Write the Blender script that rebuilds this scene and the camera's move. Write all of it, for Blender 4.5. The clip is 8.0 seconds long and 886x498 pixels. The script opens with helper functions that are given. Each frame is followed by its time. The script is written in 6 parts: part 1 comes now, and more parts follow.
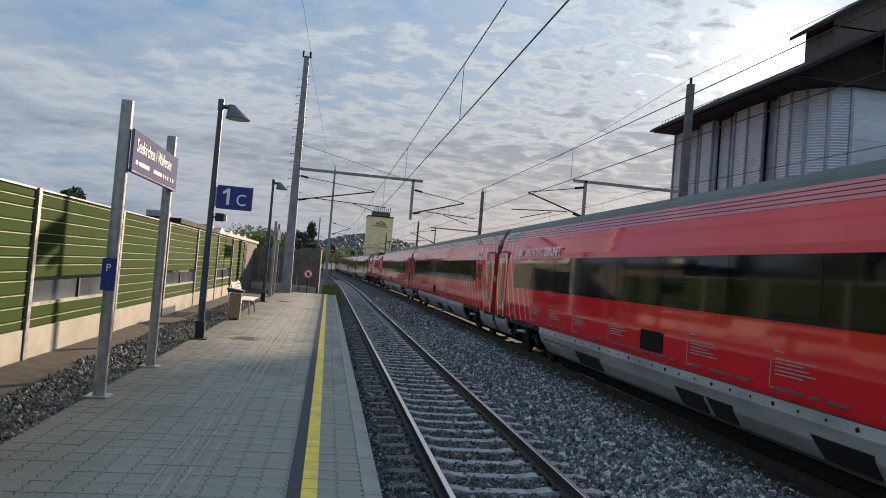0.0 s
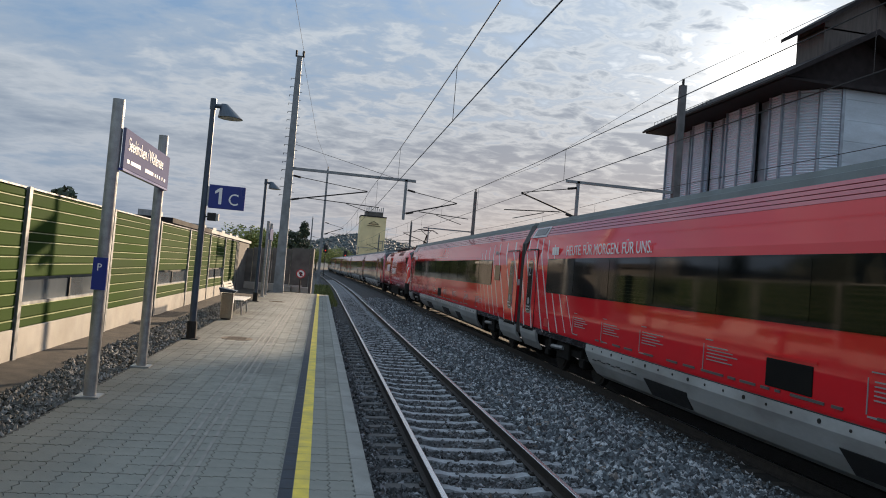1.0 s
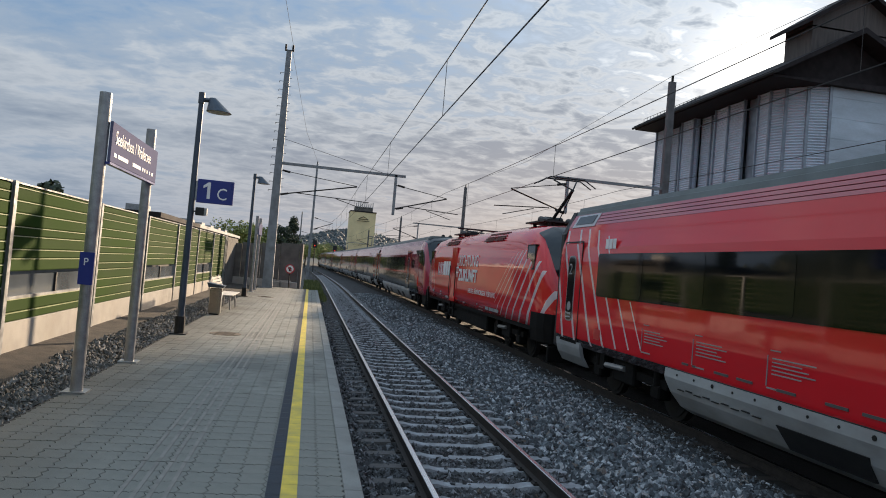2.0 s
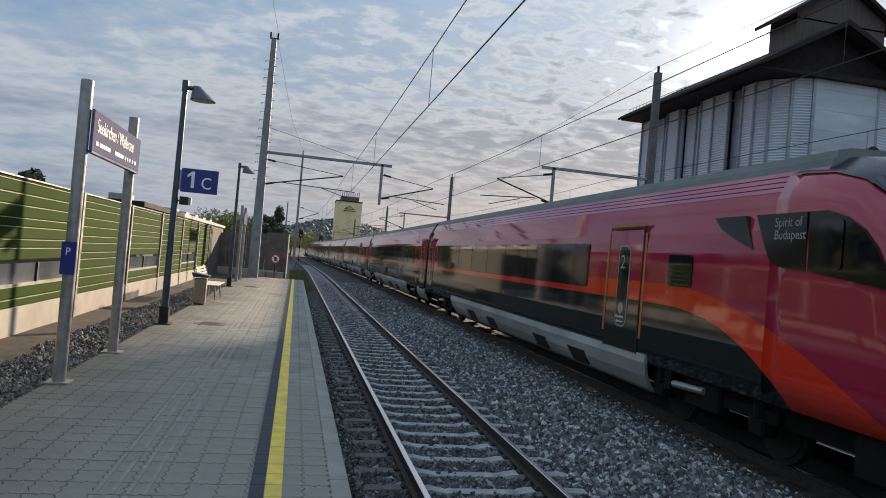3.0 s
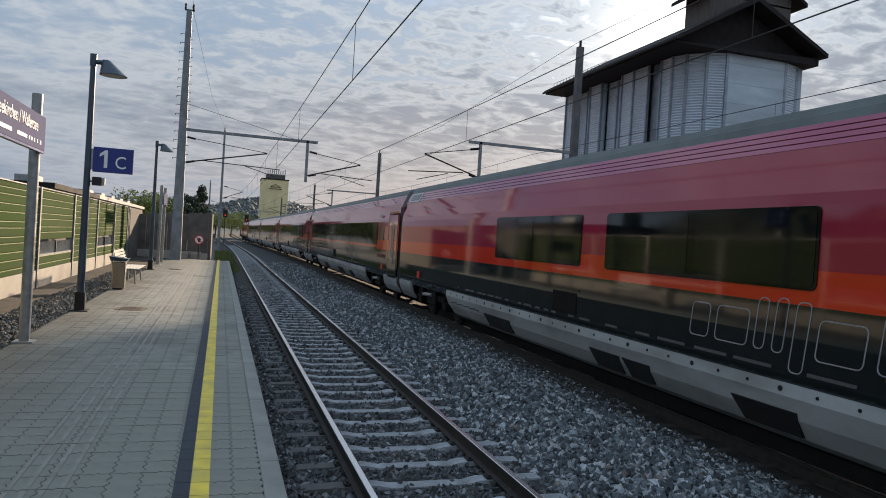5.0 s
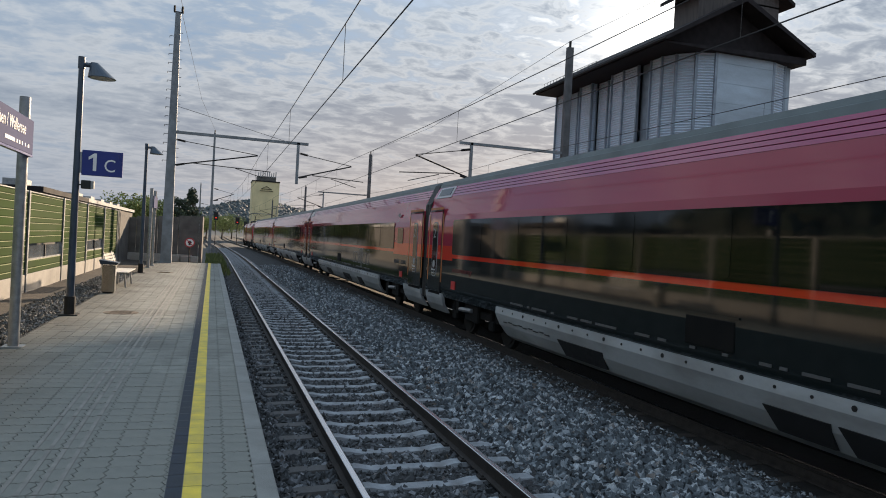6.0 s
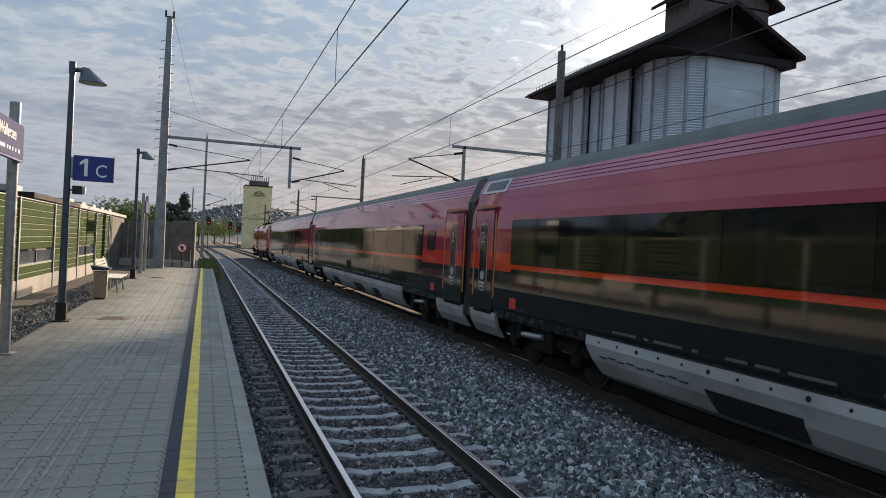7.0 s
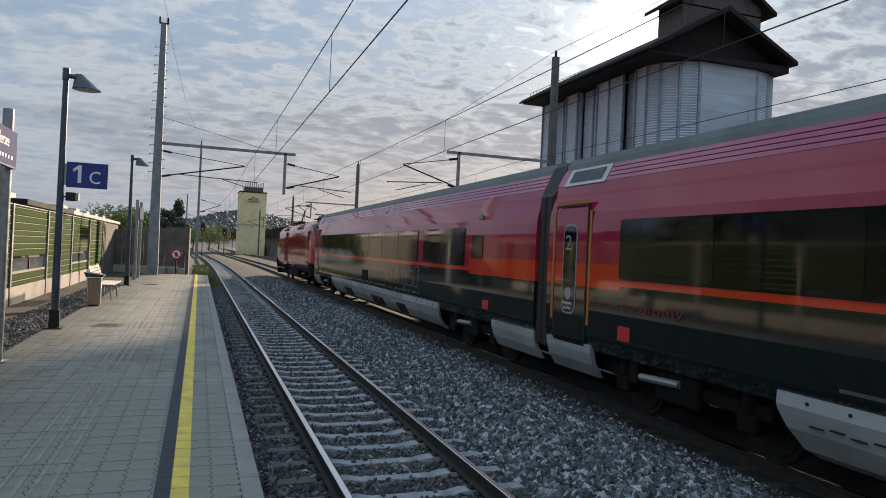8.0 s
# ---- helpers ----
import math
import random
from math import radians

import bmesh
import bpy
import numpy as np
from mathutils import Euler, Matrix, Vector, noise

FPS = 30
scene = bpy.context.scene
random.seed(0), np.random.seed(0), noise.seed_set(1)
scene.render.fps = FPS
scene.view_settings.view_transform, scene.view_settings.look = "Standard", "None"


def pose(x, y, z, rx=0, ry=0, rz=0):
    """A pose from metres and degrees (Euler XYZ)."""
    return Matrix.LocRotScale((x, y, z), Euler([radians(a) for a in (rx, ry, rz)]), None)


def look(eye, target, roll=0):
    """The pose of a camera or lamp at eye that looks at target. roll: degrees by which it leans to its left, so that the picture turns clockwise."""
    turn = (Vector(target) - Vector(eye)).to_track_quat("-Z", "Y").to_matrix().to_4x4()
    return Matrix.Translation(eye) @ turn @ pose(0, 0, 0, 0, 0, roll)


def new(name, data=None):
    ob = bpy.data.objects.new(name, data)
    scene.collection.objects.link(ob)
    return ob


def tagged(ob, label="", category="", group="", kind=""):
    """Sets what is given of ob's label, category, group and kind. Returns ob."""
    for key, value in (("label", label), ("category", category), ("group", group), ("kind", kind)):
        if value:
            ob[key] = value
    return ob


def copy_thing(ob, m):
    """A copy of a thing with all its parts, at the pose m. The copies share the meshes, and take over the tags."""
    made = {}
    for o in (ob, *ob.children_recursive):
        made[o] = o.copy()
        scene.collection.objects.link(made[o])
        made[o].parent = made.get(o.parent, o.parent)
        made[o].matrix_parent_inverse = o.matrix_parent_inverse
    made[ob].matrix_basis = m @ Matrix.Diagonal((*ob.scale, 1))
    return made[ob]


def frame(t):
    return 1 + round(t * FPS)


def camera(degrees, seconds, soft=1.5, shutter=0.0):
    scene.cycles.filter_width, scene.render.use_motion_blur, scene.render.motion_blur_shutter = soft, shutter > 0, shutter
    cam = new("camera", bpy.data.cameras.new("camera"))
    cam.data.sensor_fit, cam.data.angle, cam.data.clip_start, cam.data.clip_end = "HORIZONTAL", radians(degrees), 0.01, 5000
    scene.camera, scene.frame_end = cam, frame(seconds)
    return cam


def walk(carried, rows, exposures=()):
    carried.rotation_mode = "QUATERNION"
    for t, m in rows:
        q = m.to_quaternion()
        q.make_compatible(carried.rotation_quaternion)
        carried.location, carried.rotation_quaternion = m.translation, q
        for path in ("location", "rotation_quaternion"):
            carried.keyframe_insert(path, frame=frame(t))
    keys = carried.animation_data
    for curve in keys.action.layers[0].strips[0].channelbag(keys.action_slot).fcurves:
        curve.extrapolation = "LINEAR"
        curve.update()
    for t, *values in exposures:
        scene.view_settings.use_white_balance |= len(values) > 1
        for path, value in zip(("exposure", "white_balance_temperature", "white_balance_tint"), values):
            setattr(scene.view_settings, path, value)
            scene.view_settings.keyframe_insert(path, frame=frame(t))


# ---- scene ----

cam = camera(65.0, 8.0, soft=1.0, shutter=0.0)
# seconds, x, y, z, yaw, pitch, roll
PATH = [
    (0.0, -0.000, 0.0, 1.75, -9.40, 1.94, -4.73),
    (0.5, 0.001, 0.0, 1.75, -9.64, 1.93, -4.84),
    (1.0, 0.003, 0.0, 1.75, -9.99, 2.00, -4.83),
    (2.5, 0.011, 0.0, 1.75, -11.31, 1.39, -5.04),
    (3.0, 0.015, 0.0, 1.75, -11.97, 0.97, -4.99),
    (3.5, 0.024, 0.0, 1.75, -13.53, 0.29, -4.68),
    (4.0, 0.035, 0.0, 1.75, -15.52, -0.33, -4.47),
    (4.5, 0.040, 0.0, 1.75, -16.42, -0.62, -4.16),
    (4.7, 0.044, 0.0, 1.75, -17.07, -0.63, -3.91),
    (6.0, 0.051, 0.0, 1.75, -18.40, -0.47, -3.10),
    (6.5, 0.053, 0.0, 1.75, -18.76, -0.35, -2.77),
    (7.0, 0.054, 0.0, 1.75, -18.95, -0.14, -2.78),
    (7.5, 0.055, 0.0, 1.75, -19.09, 0.10, -2.68),
    (8.0, 0.057, 0.0, 1.75, -19.36, 0.34, -2.59),
]
walk(cam, [(t, pose(x, y, z, 90 + p, r, w)) for t, x, y, z, w, p, r in PATH], exposures=[(0.0, 0.0), (8.0, 0.0)])

# ---- world, sun ----
SUN_AZ, SUN_EL = 34.3, 16.6
SUN_DIR = Vector((math.sin(radians(SUN_AZ)) * math.cos(radians(SUN_EL)), math.cos(radians(SUN_AZ)) * math.cos(radians(SUN_EL)), math.sin(radians(SUN_EL))))


def node(nt, kind, **values):
    n = nt.nodes.new(kind)
    for key, value in values.items():
        if key == "op":
            n.operation = value
        elif key == "blend":
            n.blend_type = value
        elif key.startswith("i"):
            n.inputs[int(key[1:])].default_value = value
    return n


def math_node(nt, op, a, b=None, c=None, clamp=False):
    n = nt.nodes.new("ShaderNodeMath")
    n.operation = op
    n.use_clamp = clamp
    for i, v in enumerate((a, b, c)):
        if v is None:
            continue
        if isinstance(v, (int, float)):
            n.inputs[i].default_value = v
        else:
            nt.links.new(v, n.inputs[i])
    return n.outputs[0]


def mix_rgb(nt, fac, a, b, blend="MIX"):
    n = nt.nodes.new("ShaderNodeMix")
    n.data_type = "RGBA"
    n.blend_type = blend
    n.clamp_result = False
    for sock, v in ((n.inputs[0], fac), (n.inputs[6], a), (n.inputs[7], b)):
        if isinstance(v, (int, float)):
            sock.default_value = v
        elif isinstance(v, tuple):
            sock.default_value = (*v, 1) if len(v) == 3 else v
        else:
            nt.links.new(v, sock)
    return n.outputs[2]


def ramp(nt, value, stops):
    n = nt.nodes.new("ShaderNodeValToRGB")
    el = n.color_ramp.elements
    while len(el) < len(stops):
        el.new(0.5)
    for e, (p, c) in zip(el, stops):
        e.position = p
        e.color = (*c, 1) if isinstance(c, tuple) else (c, c, c, 1)
    nt.links.new(value, n.inputs[0])
    return n.outputs[0]


def make_world():
    world = bpy.data.worlds.new("sky")
    scene.world = world
    world.use_nodes = True
    nt = world.node_tree
    nt.nodes.clear()
    out = nt.nodes.new("ShaderNodeOutputWorld")
    bg = nt.nodes.new("ShaderNodeBackground")
    nt.links.new(bg.outputs[0], out.inputs[0])
    sky = nt.nodes.new("ShaderNodeTexSky")
    sky.sky_type = "NISHITA"
    sky.sun_disc = False
    sky.sun_elevation = radians(SUN_EL)
    sky.sun_rotation = radians(SUN_AZ)
    sky.dust_density = 2.0
    co = nt.nodes.new("ShaderNodeTexCoord").outputs["Generated"]
    sep = nt.nodes.new("ShaderNodeSeparateXYZ")
    nt.links.new(co, sep.inputs[0])
    up = math_node(nt, "ADD", math_node(nt, "MAXIMUM", sep.outputs[2], 0.0), 0.13)
    comb = nt.nodes.new("ShaderNodeCombineXYZ")
    nt.links.new(math_node(nt, "DIVIDE", sep.outputs[0], up), comb.inputs[0])
    nt.links.new(math_node(nt, "DIVIDE", sep.outputs[1], up), comb.inputs[1])

    def clouds(scale, detail, rough, seed, stretch):
        mp = nt.nodes.new("ShaderNodeMapping")
        mp.inputs["Location"].default_value = (seed, seed * 0.7, 0)
        mp.inputs["Rotation"].default_value = (0, 0, 0.35)
        mp.inputs["Scale"].default_value = (scale, scale * stretch, 1)
        nt.links.new(comb.outputs[0], mp.inputs[0])
        n = nt.nodes.new("ShaderNodeTexNoise")
        n.inputs["Scale"].default_value = 1.0
        n.inputs["Detail"].default_value = detail
        n.inputs["Roughness"].default_value = rough
        n.inputs["Distortion"].default_value = 0.35
        nt.links.new(mp.outputs[0], n.inputs["Vector"])
        return n.outputs[0]

    big = clouds(0.50, 7, 0.58, 3.1, 1.5)
    fine = clouds(3.4, 6, 0.62, 8.4, 1.5)
    puff = clouds(7.5, 4, 0.6, 1.7, 1.2)
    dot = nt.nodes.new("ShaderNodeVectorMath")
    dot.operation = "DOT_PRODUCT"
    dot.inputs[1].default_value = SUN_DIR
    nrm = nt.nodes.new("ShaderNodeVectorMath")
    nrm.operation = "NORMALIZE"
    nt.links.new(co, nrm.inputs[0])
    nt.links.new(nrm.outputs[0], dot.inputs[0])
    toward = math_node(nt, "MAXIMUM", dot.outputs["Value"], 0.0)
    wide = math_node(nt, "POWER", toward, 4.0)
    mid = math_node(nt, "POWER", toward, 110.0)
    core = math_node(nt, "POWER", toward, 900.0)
    # small puffs show best in the thin cloud round the sun
    puffs = math_node(nt, "MULTIPLY", math_node(nt, "SUBTRACT", puff, 0.5), math_node(nt, "MULTIPLY_ADD", wide, 0.85, 0.04))
    density = math_node(nt, "ADD", math_node(nt, "MULTIPLY", big, 0.84), math_node(nt, "MULTIPLY", fine, 0.16))
    density = math_node(nt, "ADD", density, puffs)
    cover = ramp(nt, density, [(0.29, 0.0), (0.39, 0.88), (0.46, 1.0)])
    shade = ramp(nt, density, [(0.40, (0.44, 0.51, 0.62)), (0.475, (0.66, 0.68, 0.73)), (0.53, (0.50, 0.54, 0.61)), (0.62, (0.33, 0.38, 0.47))])
    level = math_node(nt, "MAXIMUM", sep.outputs[2], 0.0)
    low = math_node(nt, "POWER", math_node(nt, "SUBTRACT", 1.0, level, clamp=True), 9.0)
    pink = math_node(nt, "MULTIPLY", low, math_node(nt, "MULTIPLY", math_node(nt, "POWER", toward, 5.0), 1.7))
    away = math_node(nt, "MULTIPLY", low, math_node(nt, "SUBTRACT", 0.85, wide, clamp=True))
    cool = mix_rgb(nt, math_node(nt, "MULTIPLY", away, 0.85), shade, (0.20, 0.35, 0.58))
    warm = mix_rgb(nt, pink, cool, (0.84, 0.66, 0.56))
    base = mix_rgb(nt, 0.98, sky.outputs[0], (0.0, 0.0, 0.0))
    clear = mix_rgb(nt, 1.0, base, (0.22, 0.33, 0.50), "ADD")
    body = mix_rgb(nt, cover, clear, warm)
    side = math_node(nt, "MULTIPLY_ADD", wide, 0.02, 0.82)
    # the veil of cloud brightens and turns bluer towards the zenith
    body = mix_rgb(nt, 1.0, body, side, "MULTIPLY")
    high = math_node(nt, "POWER", level, 1.5)
    body = mix_rgb(nt, 1.0, body, mix_rgb(nt, high, (0.95, 0.97, 0.96), (1.34, 1.70, 1.98)), "MULTIPLY")
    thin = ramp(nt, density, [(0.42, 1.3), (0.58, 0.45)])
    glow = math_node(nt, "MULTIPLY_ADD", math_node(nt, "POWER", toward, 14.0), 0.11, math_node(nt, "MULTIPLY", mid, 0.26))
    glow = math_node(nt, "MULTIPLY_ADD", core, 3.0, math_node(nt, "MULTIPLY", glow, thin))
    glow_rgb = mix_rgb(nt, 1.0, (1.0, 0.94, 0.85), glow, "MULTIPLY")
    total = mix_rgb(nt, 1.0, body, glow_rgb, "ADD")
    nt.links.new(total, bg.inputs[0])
    bg.inputs[1].default_value = 1.0


make_world()
sun = new("sun", bpy.data.lights.new("sun", "SUN"))
sun.data.energy, sun.data.angle, sun.data.color = 9.0, radians(2.0), (1.0, 0.77, 0.54)
sun.matrix_world = look(SUN_DIR * 100, (0, 0, 0))

# ---- materials ----
def material(name, color, rough=0.6, metal=0.0, scale=8.0, vary=0.15, fine=90.0, bump=0.0, dirt=None, dirt_scale=1.5, dirt_amount=0.4, coat=0.0, per_object=0.0, stretch=(1, 1, 1), spec=0.5):
    m = bpy.data.materials.new(name)
    m.use_nodes = True
    nt = m.node_tree
    bsdf = nt.nodes["Principled BSDF"]
    co = nt.nodes.new("ShaderNodeTexCoord").outputs["Object"]
    mp = nt.nodes.new("ShaderNodeMapping")
    mp.inputs["Scale"].default_value = stretch
    nt.links.new(co, mp.inputs[0])

    def noise_tex(s, detail=4):
        n = nt.nodes.new("ShaderNodeTexNoise")
        n.inputs["Scale"].default_value = s
        n.inputs["Detail"].default_value = detail
        nt.links.new(mp.outputs[0], n.inputs["Vector"])
        return n.outputs[0]

    a, b = noise_tex(scale), noise_tex(fine, 2)
    lo = tuple(max(c * (1 - vary * 1.6), 0) for c in color)
    hi = tuple(min(c * (1 + vary * 1.6), 1) for c in color)
    col = ramp(nt, a, [(0.3, lo), (0.7, hi)])
    col = mix_rgb(nt, 0.5 * min(vary * 3, 1), col, ramp(nt, b, [(0.35, 0.6), (0.65, 1.0)]), "MULTIPLY")
    if dirt:
        d = noise_tex(dirt_scale, 6)
        mask = ramp(nt, d, [(0.45, 0.0), (0.68, dirt_amount)])
        col = mix_rgb(nt, mask, col, dirt)
    if per_object:
        info = nt.nodes.new("ShaderNodeObjectInfo").outputs["Random"]
        col = mix_rgb(nt, 1.0, col, ramp(nt, info, [(0.0, 1 - per_object), (1.0, 1.0)]), "MULTIPLY")
    nt.links.new(col, bsdf.inputs["Base Color"])
    r = ramp(nt, a, [(0.3, max(rough - 0.08, 0.02)), (0.7, min(rough + 0.08, 1.0))])
    nt.links.new(r, bsdf.inputs["Roughness"])
    bsdf.inputs["Metallic"].default_value = metal
    bsdf.inputs["Specular IOR Level"].default_value = spec
    bsdf.inputs["Coat Weight"].default_value = coat
    bsdf.inputs["Coat Roughness"].default_value = 0.05
    if bump:
        bn = nt.nodes.new("ShaderNodeBump")
        bn.inputs["Strength"].default_value = bump
        bn.inputs["Distance"].default_value = 0.02
        nt.links.new(math_node(nt, "ADD", math_node(nt, "MULTIPLY", a, 0.5), b), bn.inputs["Height"])
        nt.links.new(bn.outputs[0], bsdf.inputs["Normal"])
    return m


M_GROUND = material("gravel_ground", (0.10, 0.095, 0.085), 0.95, scale=3, vary=0.3, fine=60, bump=0.6, dirt=(0.05, 0.045, 0.035), dirt_scale=0.8)
# bed colour is near black to paint the shade between the loose stones
M_BALLAST = material("ballast_bed", (0.035, 0.035, 0.037), 0.9, scale=20, vary=0.35, fine=45, bump=0.9)
M_DIRT = material("bare_soil", (0.062, 0.050, 0.040), 0.95, scale=4, vary=0.3, fine=70, bump=0.5)
M_PAVER = material("concrete_paver", (0.238, 0.238, 0.210), 0.85, scale=3.5, vary=0.14, fine=160, bump=0.25, dirt=(0.125, 0.118, 0.105), dirt_scale=0.6, dirt_amount=0.6)


def dark_edge(m, x0, x1, tone):
    """Darker tone that spreads unevenly from the outer edge of the platform."""
    nt = m.node_tree
    bsdf = nt.nodes["Principled BSDF"]
    col = bsdf.inputs["Base Color"].links[0].from_socket
    pos = nt.nodes.new("ShaderNodeNewGeometry").outputs["Position"]
    sep = nt.nodes.new("ShaderNodeSeparateXYZ")
    nt.links.new(pos, sep.inputs[0])
    n = nt.nodes.new("ShaderNodeTexNoise")
    n.inputs["Scale"].default_value = 0.9
    n.inputs["Detail"].default_value = 5
    nt.links.new(pos, n.inputs["Vector"])
    reach = math_node(nt, "MULTIPLY_ADD", n.outputs[0], 1.6, -0.8)
    edge = math_node(nt, "DIVIDE", math_node(nt, "SUBTRACT", math_node(nt, "ADD", sep.outputs[0], reach), x0), x1 - x0, clamp=True)
    nt.links.new(mix_rgb(nt, math_node(nt, "MULTIPLY", edge, 0.75), col, tone), bsdf.inputs["Base Color"])


dark_edge(M_PAVER, -1.35, -2.7, (0.075, 0.072, 0.06))
M_JOINT = material("sand_joint", (0.030, 0.028, 0.026), 0.95, scale=12, vary=0.2, bump=0.2)
M_YELLOW = material("yellow_marking", (0.74, 0.55, 0.06), 0.6, scale=5, vary=0.12, fine=120, dirt=(0.35, 0.28, 0.09), dirt_scale=3, dirt_amount=0.5)
M_DARKSTRIP = material("dark_paver", (0.028, 0.036, 0.050), 0.8, scale=5, vary=0.2, fine=120, bump=0.2)
M_KERB = material("platform_kerb", (0.27, 0.268, 0.25), 0.85, scale=4, vary=0.18, fine=120, bump=0.3, dirt=(0.12, 0.115, 0.1), dirt_scale=2)
M_CONCRETE = material("pale_concrete", (0.36, 0.34, 0.31), 0.85, scale=2, vary=0.12, fine=80, bump=0.2, dirt=(0.3, 0.27, 0.22), dirt_scale=1.2)
M_DKCONC = material("dark_concrete_panel", (0.125, 0.115, 0.105), 0.9, scale=2, vary=0.2, fine=60, bump=0.4)
M_SLEEPER = material("concrete_sleeper", (0.30, 0.315, 0.335), 0.85, scale=6, vary=0.2, fine=90, bump=0.3, dirt=(0.13, 0.115, 0.10), dirt_scale=4)


def dusted_end(m, tone):
    nt = m.node_tree
    bsdf = nt.nodes["Principled BSDF"]
    col = bsdf.inputs["Base Color"].links[0].from_socket
    sep = nt.nodes.new("ShaderNodeSeparateXYZ")
    nt.links.new(nt.nodes.new("ShaderNodeTexCoord").outputs["Object"], sep.inputs[0])
    side = math_node(nt, "MULTIPLY", math_node(nt, "SUBTRACT", -0.62, sep.outputs[0]), 4.0, clamp=True)
    nt.links.new(mix_rgb(nt, math_node(nt, "MULTIPLY", side, 0.8), col, tone), bsdf.inputs["Base Color"])


dusted_end(M_SLEEPER, (0.055, 0.046, 0.04))
# rust-dusted tone, deepened to paint in the shade under the train
M_SLEEPER_RUST_SHADE = material("rust_dusted_shade_sleeper", (0.050, 0.042, 0.036), 0.9, scale=4, vary=0.3, fine=60, bump=0.3, dirt=(0.05, 0.038, 0.03), dirt_scale=1.5, dirt_amount=0.7)
M_RAILTOP = material("polished_rail_head", (0.62, 0.62, 0.64), 0.22, metal=1.0, scale=6, vary=0.08, stretch=(1, 0.05, 1))
M_RAIL = material("rusty_rail", (0.045, 0.038, 0.034), 0.75, metal=0.3, scale=10, vary=0.3, bump=0.2)
M_BARRIER = material("green_barrier_panel", (0.026, 0.056, 0.008), 0.8, spec=0.06, scale=1.5, vary=0.12, fine=60, stretch=(1, 0.2, 1), dirt=(0.05, 0.085, 0.02), dirt_scale=0.7)
M_GALV = material("galvanised_steel", (0.33, 0.34, 0.35), 0.42, metal=0.6, scale=9, vary=0.15, fine=70, dirt=(0.3, 0.29, 0.27), dirt_scale=5)
M_POLEBLUE = material("dark_blue_painted_pole", (0.035, 0.055, 0.085), 0.4, scale=6, vary=0.15, fine=50, coat=0.2)
M_SIGNBLUE = material("blue_sign_face", (0.012, 0.028, 0.20), 0.35, scale=2, vary=0.06)
M_SIGNGREY = material("slate_name_board", (0.135, 0.14, 0.22), 0.9, spec=0.02, scale=2, vary=0.06)
M_WHITE = material("white_lettering", (0.8, 0.8, 0.8), 0.5, scale=5, vary=0.04)
M_BLACK = material("black_rubber", (0.012, 0.012, 0.013), 0.6, scale=8, vary=0.3, bump=0.1)
M_CAST = material("dark_cast_iron", (0.016, 0.0155, 0.015), 0.7, metal=0.3, scale=8, vary=0.4, bump=0.2, dirt=(0.03, 0.026, 0.022), dirt_scale=4)
M_MAST = material("grey_painted_mast", (0.22, 0.235, 0.25), 0.55, metal=0.2, scale=3, vary=0.15, fine=60)
M_WIRE = material("copper_wire_dark", (0.035, 0.03, 0.03), 0.5, metal=0.5, scale=5, vary=0.1)
M_STAINLESS = material("brushed_stainless", (0.34, 0.325, 0.30), 0.24, metal=1.0, scale=3, vary=0.06, stretch=(1, 1, 0.1))
M_SILO = material("corrugated_zinc", (0.60, 0.69, 0.80), 0.5, metal=0.08, scale=0.5, vary=0.10, fine=30, dirt=(0.30, 0.31, 0.33), dirt_scale=0.5, dirt_amount=0.3, stretch=(1, 1, 0.3))
M_STIFF = material("dark_zinc_stiffener", (0.27, 0.315, 0.37), 0.5, metal=0.3, scale=2, vary=0.15, fine=30)
M_SILOPLAIN = material("grey_sheet_panel", (0.46, 0.54, 0.62), 0.6, metal=0.1, scale=0.5, vary=0.16, fine=20, dirt=(0.27, 0.31, 0.35), dirt_scale=0.35, dirt_amount=0.6, stretch=(0.4, 0.4, 1.6))
M_ROOF = material("dark_roof_sheet", (0.030, 0.026, 0.028), 0.8, spec=0.15, scale=2, vary=0.2)
M_TOWER = material("yellow_render_wall", (0.78, 0.66, 0.38), 0.85, scale=0.4, vary=0.08, fine=6)
M_LIP = material("pale_panel_lip", (0.34, 0.38, 0.20), 0.4, scale=4, vary=0.12)
# oil stain plus the train's shade, both put into the colour
M_STAIN_SHADE = material("stained_shaded_ballast", (0.020, 0.018, 0.016), 0.95, scale=14, vary=0.4, fine=45, bump=0.9)
M_GUIDE = material("pale_guide_stone", (0.25, 0.235, 0.21), 0.8, scale=6, vary=0.15, fine=120)
M_MARK = material("grey_vehicle_marks", (0.09, 0.09, 0.09), 0.5, scale=3, vary=0.06)


# ---- mesh tools ----
def part(name, bm, mat, parent=None, label="", smooth=False):
    me = bpy.data.meshes.new(name)
    bm.to_mesh(me)
    bm.free()
    me.materials.append(mat)
    if smooth:
        for p in me.polygons:
            p.use_smooth = True
    ob = new(name, me)
    if parent is not None:
        ob.parent = parent
    if label:
        tagged(ob, label)
    return ob


def thing(name, label, category, group="", at=None, kind=""):
    ob = new(name)
    ob.empty_display_size = 0.3
    tagged(ob, label, category, group, kind)
    if at is not None:
        ob.matrix_world = at
    return ob


def box(bm, x0, x1, y0, y1, z0, z1, bevel=0.0):
    vs = [bm.verts.new((x, y, z)) for x in (x0, x1) for y in (y0, y1) for z in (z0, z1)]
    fs = [bm.faces.new([vs[i] for i in q]) for q in ((0, 1, 3, 2), (4, 6, 7, 5), (0, 4, 5, 1), (2, 3, 7, 6), (0, 2, 6, 4), (1, 5, 7, 3))]
    if bevel:
        es = {e for fc in fs for e in fc.edges}
        bmesh.ops.bevel(bm, geom=list(es), offset=bevel, segments=1, affect="EDGES")
    return bm


